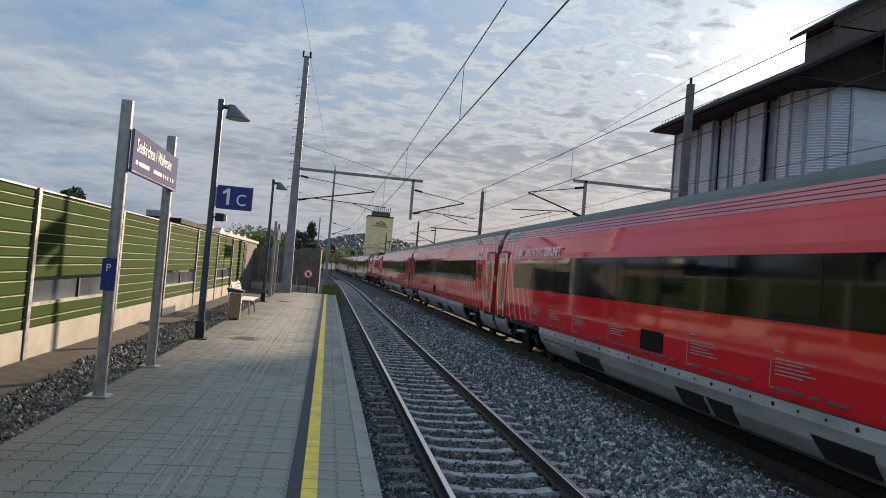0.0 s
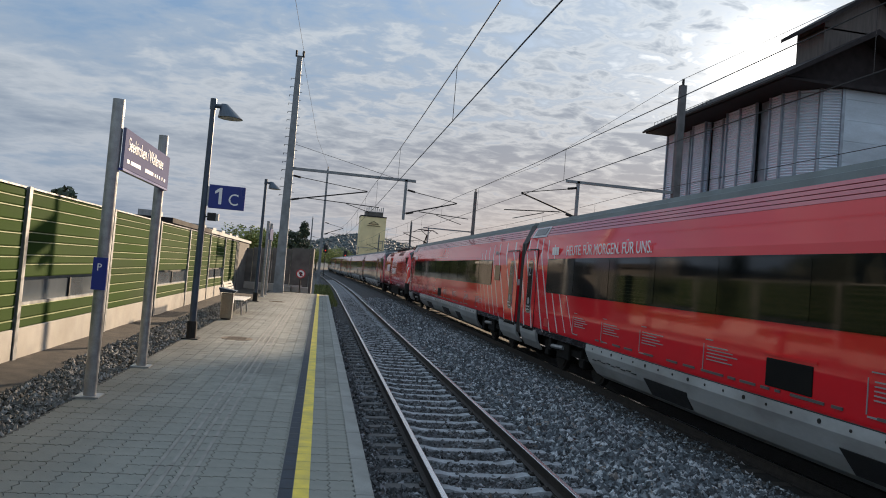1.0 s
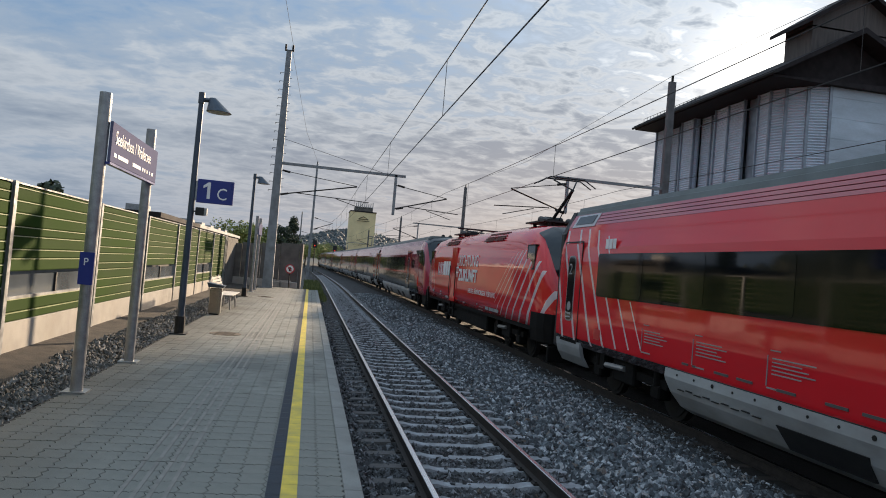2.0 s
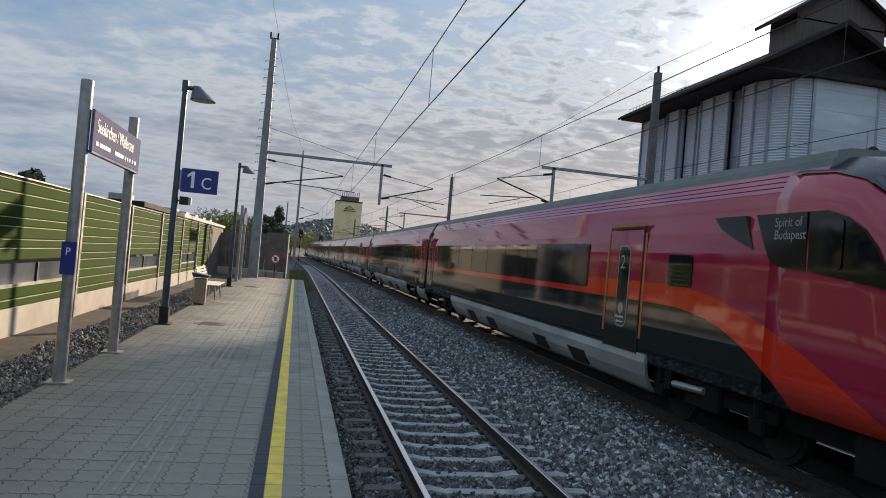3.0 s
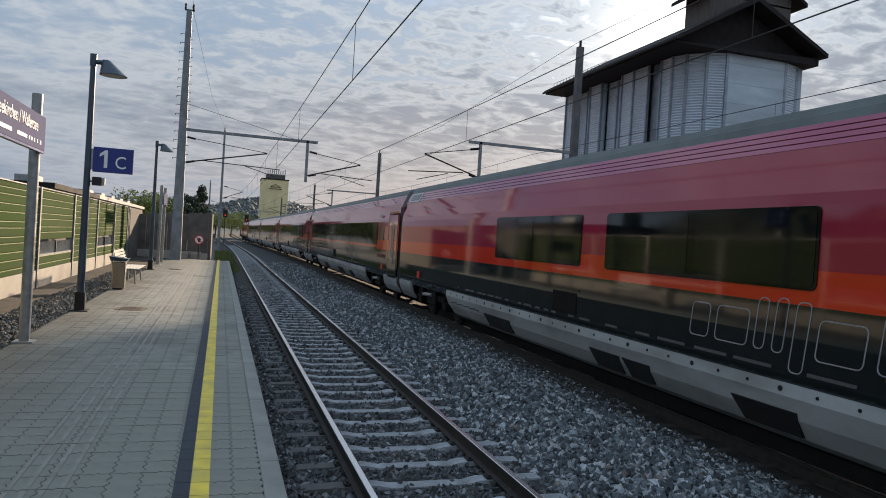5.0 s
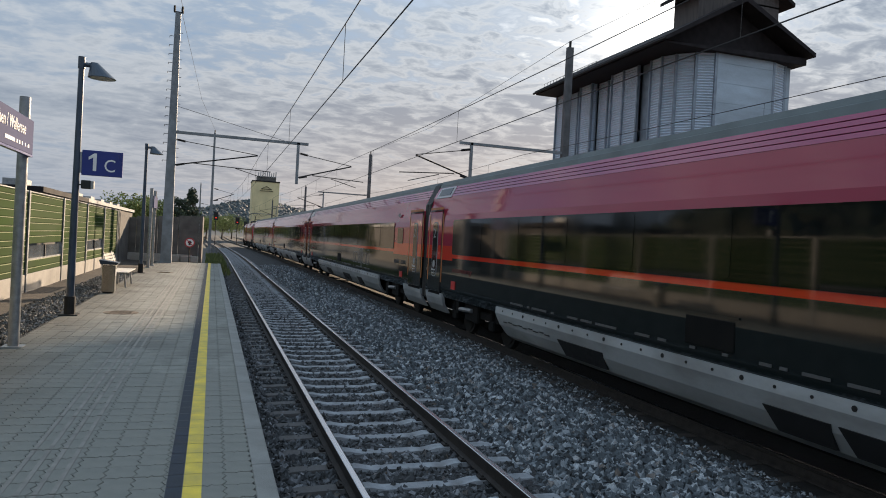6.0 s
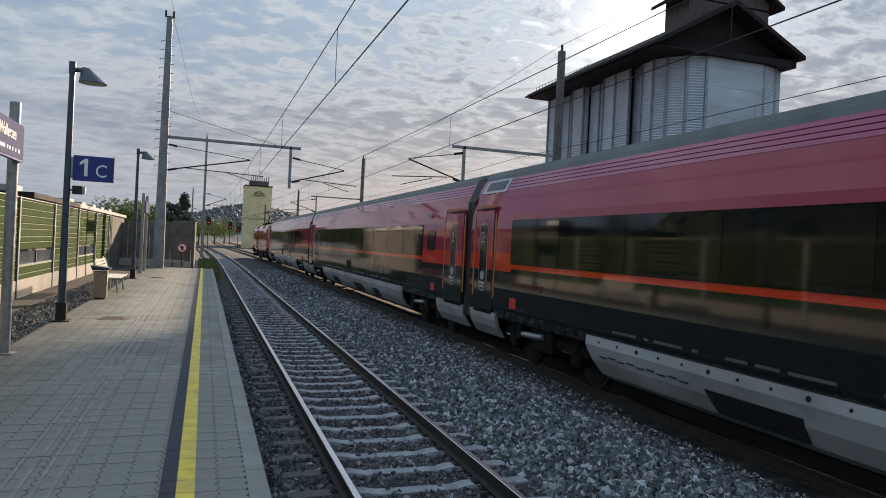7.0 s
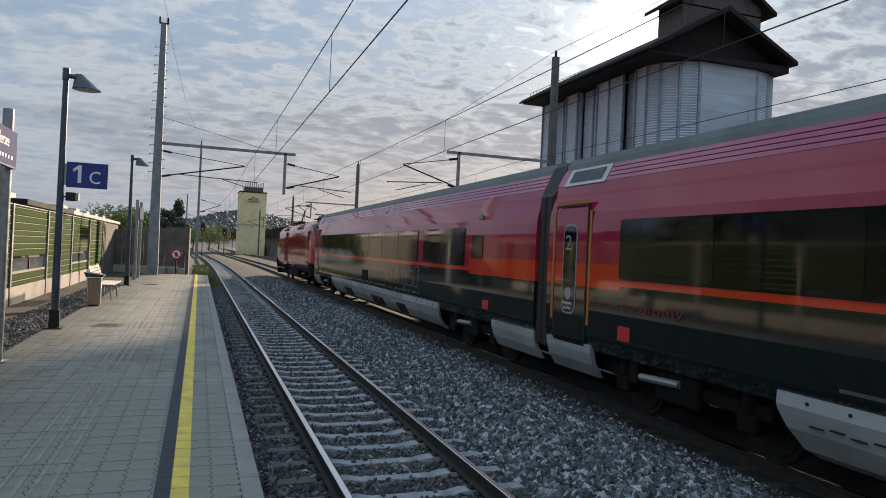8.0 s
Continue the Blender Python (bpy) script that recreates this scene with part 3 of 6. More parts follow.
P_RAILJET = paint("wine_and_graphite_paint", [(0, DARK), (1.925, STRIPE), (2.02, WINE)])
P_END = paint("wine_paint_with_wide_red_band", [(0, DARK), (1.86, STRIPE), (2.24, WINE)])
P_REDSLANT = paint("red_paint_with_pale_slanting_lines", [(0, (0.03, 0.02, 0.02)), (1.02, RED)],
                   slant=[(-14.6, 0.72, 0.066, 0.9, 3.5), (-13.51, 0.70, 0.060, 0.9, 3.5), (-12.46, 0.67, 0.052, 0.9, 3.5), (-11.63, 0.66, 0.044, 0.95, 3.45), (-11.05, 0.68, 0.038, 1.0, 3.4), (-10.48, 0.68, 0.032, 1.05, 3.3), (-9.88, 0.66, 0.026, 1.1, 3.2), (-9.40, 0.70, 0.020, 1.15, 2.0), (-8.95, 0.75, 0.015, 1.2, 2.0), (12.09, 0.40, 0.058, 0.9, 3.5), (11.30, 0.46, 0.056, 0.9, 3.5), (10.44, 0.49, 0.052, 0.95, 3.5), (9.70, 0.56, 0.046, 1.0, 3.5), (9.02, 0.61, 0.038, 1.05, 3.45), (8.40, 0.64, 0.030, 1.1, 3.3), (7.85, 0.66, 0.022, 1.15, 2.0)])
P_CONTROL = paint("wine_paint_with_sweeping_red_band", [(0, DARK)], swoosh=True)
P_LOCO = paint("bright_red_locomotive_paint", [(0, RED)], slant=[(-2.05, -1.38, 0.014, 1.55, 2.9), (-2.53, -1.33, 0.020, 1.4, 3.0), (-3.15, -1.24, 0.030, 1.2, 3.05), (-3.80, -1.13, 0.042, 1.05, 3.05), (-4.50, -1.04, 0.052, 0.9, 3.05), (-5.25, -0.95, 0.062, 0.85, 2.95), (-6.05, -0.86, 0.074, 0.85, 2.75), (-6.92, -0.72, 0.088, 0.85, 2.5), (-7.80, -0.72, 0.100, 0.85, 2.0), (8.05, 0.42, 0.055, 0.9, 2.6), (7.58, 0.43, 0.048, 0.9, 2.85), (7.16, 0.44, 0.042, 0.9, 2.5), (6.78, 0.45, 0.036, 0.95, 3.0), (6.36, 0.45, 0.030, 1.05, 3.0), (5.96, 0.46, 0.022, 1.3, 2.9)])
P_LOCO2 = paint("wine_red_locomotive_paint", [(0, (0.34, 0.014, 0.018))])
# roof sheets: body wine and red with the sky's mauve reflection tinted in
P_RIBWINE = paint("sky_tinted_wine_paint", [(0, (0.36, 0.05, 0.13))], rough=0.3)
P_RIBRED = paint("sky_tinted_red_paint", [(0, (0.46, 0.07, 0.10))], rough=0.3)
M_ROOFDARK = material("grey_green_roof_edge", (0.16, 0.19, 0.20), 0.5, metal=0.1, scale=1.5, vary=0.15)
M_SKIRT = material("pale_grey_skirt", (0.40, 0.42, 0.43), 0.5, metal=0.1, scale=1.0, vary=0.10, fine=25, dirt=(0.16, 0.15, 0.14), dirt_scale=1.4, dirt_amount=0.6, stretch=(1, 0.4, 1))
M_GLASS = material("dark_tinted_window", (0.006, 0.007, 0.008), 0.03, scale=0.8, vary=0.1, coat=0.0, spec=0.55)
M_LIVERY_WHITE = material("white_vinyl_lettering", (0.86, 0.85, 0.86), 0.45, scale=3, vary=0.04)
M_LIVERY_GREY = material("pale_grey_vinyl", (0.30, 0.30, 0.31), 0.5, scale=3, vary=0.06)
M_ORANGE = material("orange_door_edge", (0.42, 0.13, 0.025), 0.4, scale=3, vary=0.08)
M_REDTEXT = material("dull_red_vinyl", (0.17, 0.014, 0.014), 0.5, scale=3, vary=0.06)
M_REDBOX = material("signal_red_label", (0.55, 0.03, 0.03), 0.4, scale=3, vary=0.06)
# sooty tone pushed to near black, with the shade below the floor painted in
M_UNDER = material("soot_and_shade_underframe", (0.006, 0.0058, 0.0055), 0.85, scale=6, vary=0.35, bump=0.2, spec=0.2, dirt=(0.014, 0.012, 0.010), dirt_scale=3)
M_HEAD = material("headlight_glass", (0.55, 0.56, 0.58), 0.08, scale=4, vary=0.05, coat=1.0)
HALF = 1.41
M_BAND = material("gloss_black_band", (0.005, 0.006, 0.006), 0.03, spec=0.4, scale=0.8, vary=0.1, coat=0.0)


def side_profile():
    """Half section of a coach over the rail, from the sill to the eaves."""
    return [(1.33, 0.86), (1.40, 1.05), (HALF, 1.5), (HALF, 2.75), (1.404, 2.93), (1.392, 3.06), (1.345, 3.24), (1.262, 3.58)]


def shell(y0, y1, end_shrink=0.0):
    half = side_profile()
    bm = bmesh.new()
    ring = [(-x, z) for x, z in half] + [(0.0, 3.64)] + [(x, z) for x, z in half[::-1]] + [(0.0, 0.86)]
    loft(bm, [[(x, y, z) for x, z in ring] for y in (y0, y1)])
    return bm


def pane_shape(bm, x, y0, y1, z0, z1, r, out):
    """A rounded pane lying on a side wall at x; out is the side that it faces."""
    pts = []
    for cy, cz, a0 in ((y1 - r, z1 - r, 0), (y0 + r, z1 - r, 90), (y0 + r, z0 + r, 180), (y1 - r, z0 + r, 270)):
        for k in range(4):
            a = radians(a0 + 30 * k)
            pts.append((cy + r * math.cos(a), cz + r * math.sin(a)))
    d = 0.012 * out
    f = [bm.verts.new((x + d, y, z)) for y, z in pts]
    b = [bm.verts.new((x - d, y, z)) for y, z in pts]
    bm.faces.new(f if out > 0 else f[::-1])
    n = len(pts)
    for i in range(n):
        bm.faces.new((f[i], f[(i + 1) % n], b[(i + 1) % n], b[i]))
    bmesh.ops.recalc_face_normals(bm, faces=bm.faces[:])
    return bm


def roof(parent, y0, y1, skin, plain0=0.0, plain1=1.5):
    """Grey-green crown with a stepped edge, ribbed painted sheets below it, smooth at the coach ends."""
    ring = [(-1.10, 3.86), (-1.085, 3.97), (-1.04, 3.985), (-1.02, 4.07), (-0.85, 4.11), (0, 4.14), (0.85, 4.11), (1.02, 4.07), (1.04, 3.985), (1.085, 3.97), (1.10, 3.86), (0.9, 3.6), (-0.9, 3.6)]
    part("roof", loft(bmesh.new(), [[(x, y, z) for x, z in ring] for y in (y0, y1)]), M_ROOFDARK, parent, "dark grey-green roof edge")
    a, b = Vector((1.262, 3.575)), Vector((1.105, 3.875))
    n = 4
    for s in (-1, 1):
        for i in range(n):
            p, q = a.lerp(b, i / n), a.lerp(b, (i + 0.80) / n)
            ring = [(s * (p.x + 0.008), p.y), (s * (q.x + 0.008), q.y), (s * (q.x - 0.07), q.y - 0.03), (s * (p.x - 0.07), p.y - 0.03)]
            part("roof_rib", loft(bmesh.new(), [[(x, y, z) for x, z in ring] for y in (y0 + plain0, y1 - plain1)]), skin, parent, "long painted roof sheet")
        for ya, yb in ((y0, y0 + plain0), (y1 - plain1, y1)):
            if yb - ya > 0.1:
                ring = [(s * (a.x + 0.008), a.y), (s * (b.x + 0.012), b.y), (s * 0.9, 3.6)]
                part("roof_end_panel", loft(bmesh.new(), [[(x, y, z) for x, z in ring] for y in (ya, yb)]), skin, parent, "smooth painted roof end panel")
        ring = [(s * 1.19, 3.56), (s * 1.03, 3.86), (s * 0.9, 3.6)]
        part("rib_backing", loft(bmesh.new(), [[(x, y, z) for x, z in ring] for y in (y0 + 0.01, y1 - 0.01)]), M_BLACK, parent, "dark grooves between the roof sheets")


def roof_hatch(parent, y0, y1, s):
    """Slanting roof panel with a dark insert near the end of a coach."""
    a, b = Vector((1.275, 3.56)), Vector((1.115, 3.865))
    for name, mat, e0, e1, off, lab in (("roof_hatch", M_HATCH, 0.0, 1.0, 0.014, "silver roof hatch frame"), ("roof_hatch_insert", M_BAND, 0.22, 0.86, 0.026, "dark roof insert")):
        p, q = a.lerp(b, e0), a.lerp(b, e1)
        inset = 0.0 if e0 == 0 else 0.15
        ring = [(s * (p.x + off), p.y), (s * (q.x + off), q.y), (s * (q.x - 0.05), q.y - 0.02), (s * (p.x - 0.05), p.y - 0.02)]
        part(name, loft(bmesh.new(), [[(x, y, z) for x, z in ring] for y in (y0 + inset, y1 - inset)]), mat, parent, lab)


M_HATCH = material("silver_hatch_paint", (0.48, 0.46, 0.48), 0.35, metal=0.3, scale=2, vary=0.08)


def bogie(parent, cy):
    bm = bmesh.new()
    for s in (-1, 1):
        box(bm, s * 1.12 - 0.08, s * 1.12 + 0.08, -1.6, 1.6, 0.55, 0.72, 0.02)
        box(bm, s * 1.16 - 0.1, s * 1.16 + 0.1, -0.45, 0.45, 0.42, 0.85, 0.03)
        for y in (-1.25, 1.25):
            box(bm, s * 1.12 - 0.13, s * 1.12 + 0.13, y - 0.16, y + 0.16, 0.36, 0.6, 0.03)
            tube(bm, (s * 1.18, y, 0.6), (s * 1.18, y, 0.85), 0.09, 10)
    box(bm, -1.0, 1.0, -0.3, 0.3, 0.5, 0.8)
    frame_ob = part("bogie", bm, M_UNDER, parent, "sooty bogie frame, darkened for shade")
    frame_ob.matrix_basis = pose(0, cy, 0)
    for y in (-1.25, 1.25):
        bm = bmesh.new()
        for s in (-1, 1):
            tube(bm, (s * 0.68, y, 0.46), (s * 0.81, y, 0.46), 0.46, 24)
            tube(bm, (s * 0.81, y, 0.46), (s * 0.83, y, 0.46), 0.38, 24)
        tube(bm, (-0.7, y, 0.46), (0.7, y, 0.46), 0.09, 10)
        part("wheelset", bm, M_CAST, frame_ob)
    mesh_tube("damper", M_GALV, frame_ob, (-1.27, -0.1, 0.70), (-1.27, 0.75, 0.66), 0.055, 10, label="bright hydraulic damper")
    mesh_box("bracket", M_UNDER, frame_ob, -1.3, -1.15, 0.8, 1.0, 0.55, 0.85)


def door(parent, y0, y1, paint_mat, edge, x=-1):
    s = x
    bm = box(bmesh.new(), min(s * 1.395, s * 1.424), max(s * 1.395, s * 1.424), y0, y1, 0.98, 3.16, 0.008)
    d = part("door", bm, paint_mat, parent, "closed plug door")
    bm = bmesh.new()
    xx0, xx1 = min(s * 1.40, s * 1.421), max(s * 1.40, s * 1.421)
    box(bm, xx0, xx1, y0 - 0.022, y0, 0.96, 3.21)
    box(bm, xx0, xx1, y1, y1 + 0.022, 0.96, 3.21)
    box(bm, xx0, xx1, y0, y1, 3.18, 3.21)
    part("door_seal", bm, M_BLACK, d)
    mid = (y0 + y1) / 2
    part("window_outline", pane_shape(bmesh.new(), s * 1.422, mid - 0.225, mid + 0.225, 1.38, 2.88, 0.14, s), M_LIVERY_GREY, d, "pale line round the door window")
    part("door_window", pane_shape(bmesh.new(), s * 1.428, mid - 0.195, mid + 0.195, 1.41, 2.85, 0.12, s), M_GLASS, d, "tall rounded door window")
    if s < 0:
        lettering("class_number", "2", 0.36, M_LIVERY_GREY, d, pose(-1.4435, mid + 0.145, 2.45, 90, 0, -90), 1.25, 0.001)
        bm = bmesh.new()
        tube(bm, (-1.4405, mid, 1.72), (-1.444, mid, 1.72), 0.105, 20)
        part("pictogram", bm, M_LIVERY_GREY, d, "round pale pictogram")
        lettering("small_text", "Ruhezone", 0.085, M_LIVERY_WHITE, d, pose(-1.4435, mid + 0.17, 1.54, 90, 0, -90), 0.9, 0.001)
        lettering("small_text", "Quiet Zone", 0.06, M_LIVERY_WHITE, d, pose(-1.4435, mid + 0.14, 1.46, 90, 0, -90), 0.9, 0.001)
    if edge:
        bm = bmesh.new()
        for yy in (y0 - 0.12, y1 + 0.05):
            box(bm, min(s * 1.409, s * 1.416), max(s * 1.409, s * 1.416), yy, yy + 0.07, 1.25, 3.1)
        box(bm, min(s * 1.409, s * 1.416), max(s * 1.409, s * 1.416), y0 - 0.05, y1 + 0.05, 3.22, 3.28)
        part("door_edging", bm, M_ORANGE, d, "orange line round the door")
    mesh_box("step", M_UNDER, d, min(s * 1.25, s * 1.40), max(s * 1.25, s * 1.40), y0, y1, 0.90, 0.96)
    return d


def skirt(parent, y0, y1, slits=True):
    for s in (-1, 1):
        prof = [(1.405, 1.0), (1.412, 0.86), (1.39, 0.80), (1.33, 0.62), (1.18, 0.40), (1.0, 0.30), (1.0, 0.36), (1.14, 0.45), (1.28, 0.64), (1.35, 0.84), (1.36, 1.0)]
        bm = bmesh.new()
        loft(bm, [[(s * x, y + (0.45 * max(0, 0.8 - z) if y == y0 else -0.45 * max(0, 0.8 - z)), z) for x, z in prof] for y in (y0, y1)])
        part("skirt", bm, M_SKIRT, parent, "dirty pale grey side skirt")


def hatch(parent, y0, y1, lean=0.12):
    bm = bmesh.new()
    pts = [(-1.352, y0, 0.70), (-1.352, y1, 0.70), (-1.21, y1 - lean, 0.42), (-1.21, y0 + lean * 0.2, 0.42)]
    f = [bm.verts.new((x - 0.03, y, z)) for x, y, z in pts]
    b = [bm.verts.new((x + 0.05, y, z)) for x, y, z in pts]
    bm.faces.new(f)
    for i in range(4):
        bm.faces.new((f[i], f[(i + 1) % 4], b[(i + 1) % 4], b[i]))
    bmesh.ops.recalc_face_normals(bm, faces=bm.faces[:])
    part("skirt_hatch", bm, M_BLACK, parent, "dark opening in the skirt")


def coach(name, label, main, ends, orange, bands, skin, small=((-10.80, -10.12),), doors=((-12.95, -11.68), (11.68, 12.70)), wide=False):
    """A coach; bands holds the runs of dark glass (start, end, number of panes) along it."""
    c = thing(name, label, "train car", "cars of the passing train")
    L = 13.0
    if wide:
        part("body", shell(-L, L), ends, c)
    else:
        part("body", shell(-9.65, L - 2.27), main, c)
        part("body_end", shell(-L, -9.65), ends, c)
        part("body_end", shell(L - 2.27, L), ends, c)
    roof(c, -L, L, skin)
    for e in (-1, 1):
        part("gangway", box(bmesh.new(), -1.36, 1.36, min(e * L, e * 13.25), max(e * L, e * 13.25), 0.70, 3.45, 0.04), M_BLACK, c, "black rubber gangway bellows")
        part("gangway_hood", loft(bmesh.new(), [[(-1.34, y, 3.40), (-1.08, y, 3.98), (1.08, y, 3.98), (1.34, y, 3.40)] for y in (min(e * L, e * 13.25), max(e * L, e * 13.25))]), M_BLACK, c, "black bellows hood")
        bogie(c, e * 9.55)
    # near-black fill below the floor deepens the shade under the coach
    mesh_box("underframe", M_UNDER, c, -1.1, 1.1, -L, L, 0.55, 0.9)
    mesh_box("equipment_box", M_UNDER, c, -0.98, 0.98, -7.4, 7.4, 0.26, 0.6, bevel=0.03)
    skirt(c, -7.6, 7.7)
    for a, b in ((4.9, 3.4), (0.0, -0.9), (-1.0, -1.7), (-3.4, -4.4)):
        hatch(c, min(a, b), max(a, b))
    for a, b in ((-13.0, -11.05), (11.5, 12.95)):
        for s in (-1, 1):
            bm = bmesh.new()
            prof = [(1.40, 0.94), (1.385, 0.80), (1.33, 0.62), (1.20, 0.42), (1.12, 0.42), (1.26, 0.64), (1.33, 0.94)]
            loft(bm, [[(s * x, y, z) for x, z in prof] for y in (a, b)])
            part("end_skirt", bm, M_SKIRT, c, "pale grey door step cover")
    for s in (-1, 1):
        roof_hatch(c, 11.45, 12.75, s)
        for a, b in doors:
            door(c, a, b, ends, orange, s)
        # runs of dark glass, pane by pane
        for a, b, n in bands:
            part("window_band", pane_shape(bmesh.new(), s * 1.411, a, b, 2.025, 2.92, 0.07, s), M_BAND, c, "glossy black window band")
            step = (b - a) / n
            for i in range(n):
                part("window", pane_shape(bmesh.new(), s * 1.416, a + step * i + 0.04, a + step * (i + (0.74 if n > 3 else 0.94)), 2.06, 2.89, 0.07, s), M_GLASS, c, "dark tinted window")
        for a, b in small:
            part("small_window", pane_shape(bmesh.new(), s * 1.413, a, b, 2.22, 2.73, 0.05, s), M_GLASS, c)
    # air intake grille, label, small marks
    g = mesh_box("grille", M_UNDER, c, -1.422, -1.40, 0.45, 1.35, 1.18, 1.55, bevel=0.01, label="dark air intake grille")
    mesh_box("grille_lip", main, g, -1.428, -1.405, 0.38, 1.42, 1.585, 1.61)
    mesh_box("red_label", M_REDBOX, c, -1.418, -1.405, 10.42, 10.72, 1.13, 1.34, label="small red label")
    bm = bmesh.new()
    for i in range(30):
        y = -7.2 + i * 0.5
        tube(bm, (-1.40, y, 0.93), (-1.418, y, 0.93), 0.02 if i % 3 else 0.032, 8)
    tagged(part("skirt_bolts", bm, M_CAST, c), kind="stuff")
    bm = bmesh.new()
    for i in range(9):
        box(bm, -1.40, -1.372, 5.2 + i * 0.24, 5.36 + i * 0.24, 0.70 + 0.02 * (i % 2), 0.715 + 0.02 * (i % 2))
    tagged(part("skirt_slots", bm, M_BLACK, c), kind="stuff")
    bm = bmesh.new()
    y = -6.0
    while y < 7:
        wdt = random.choice((0.1, 0.18, 0.35, 0.6))
        box(bm, -1.418, -1.405, y, y + wdt, 1.125, 1.16)
        y += wdt + random.choice((0.12, 0.2, 0.5))
    tagged(part("technical_mark", bm, M_MARK, c, "row of small technical marks"), kind="stuff")
    return c

M_NOSECAP = material("graphite_nose_paint", (0.010, 0.013, 0.022), 0.22, scale=1.5, vary=0.15, spec=0.35)


def nose_ring(y, w, zr, sill):
    f = (0.0, 0.12, 0.40, 0.62, 0.80, 0.90, 0.97)
    g = (0.955, 0.995, 1.0, 0.995, 0.965, 0.86, 0.60)
    half = [(w * b, sill + (zr - sill) * a) for a, b in zip(f, g)]
    return [(-x, y, z) for x, z in half] + [(0.0, y, zr)] + [(x, y, z) for x, z in half[::-1]]


def nose_patch(stations, sill, lo, hi, grow):
    """A skin that lies a little proud of a nose, over ring points lo to hi."""
    bm = bmesh.new()
    rings = []
    for y, w, zr in stations:
        ring = nose_ring(y, w + grow, zr + grow, sill)[lo:hi]
        rings.append([bm.verts.new((x, yy - grow, z)) for x, yy, z in ring])
    for a, b in zip(rings, rings[1:]):
        for i in range(len(a) - 1):
            bm.faces.new((a[i], a[i + 1], b[i + 1], b[i]))
    bmesh.ops.recalc_face_normals(bm, faces=bm.faces[:])
    return bm


def between(stations, y):
    for (ya, wa, za), (yb, wb, zb) in zip(stations, stations[1:]):
        if ya <= y <= yb:
            k = (y - ya) / (yb - ya)
            return (y, wa + (wb - wa) * k, za + (zb - za) * k)
    return stations[-1]


def pantograph(parent, cy, up):
    base = mesh_box("pantograph_base", M_BLACK, parent, -0.75, 0.75, cy - 0.9, cy + 0.9, 3.98, 4.03, label="folded pantograph on the roof" if not up else "raised pantograph")
    bm = bmesh.new()
    for s in (-0.5, 0.5):
        for y in (-0.7, 0.7):
            tube(bm, (s, cy + y, 3.80), (s, cy + y, 4.02), 0.06, 8)
    if up:
        knee, head = (0, cy - 1.05, 4.95), (0, cy - 0.35, 5.36)
        tube(bm, (0, cy + 0.75, 4.05), knee, 0.05, 8)
        tube(bm, (0.12, cy + 0.35, 4.05), (0.06, knee[1] + 0.12, knee[2]), 0.018, 6)
        for s in (-0.3, 0.3):
            tube(bm, knee, (s * 1.2, head[1], head[2] - 0.06), 0.024, 6)
        for y in (-0.18, 0.18):
            tube(bm, (-0.55, head[1] + y, head[2]), (0.55, head[1] + y, head[2]), 0.025, 6)
            for s in (-1, 1):
                tube(bm, (s * 0.55, head[1] + y, head[2]), (s * 0.92, head[1] + y, head[2] - 0.22), 0.018, 6)
    else:
        for s in (-0.35, 0.35):
            tube(bm, (s, cy - 0.8, 4.06), (s, cy + 1.0, 4.18), 0.03, 6)
            tube(bm, (s, cy + 1.0, 4.18), (s, cy - 0.7, 4.26), 0.025, 6)
        for y in (-0.9, -0.55):
            tube(bm, (-0.9, cy + y, 4.24), (0.9, cy + y, 4.24), 0.03, 6)
    part("pantograph_arm", bm, M_BLACK, base)
    for s in (-0.45, 0.45):
        mesh_tube("insulator", M_BLACK, base, (s, cy - 0.5, 4.0), (s, cy + 0.3, 4.12), 0.11, 10)
    mesh_box("drive_box", M_BLACK, base, -0.32, 0.32, cy + 0.35, cy + 0.95, 4.0, 4.24, bevel=0.05)


M_GRILLE = material("dark_red_slats", (0.10, 0.010, 0.012), 0.5, scale=4, vary=0.15)


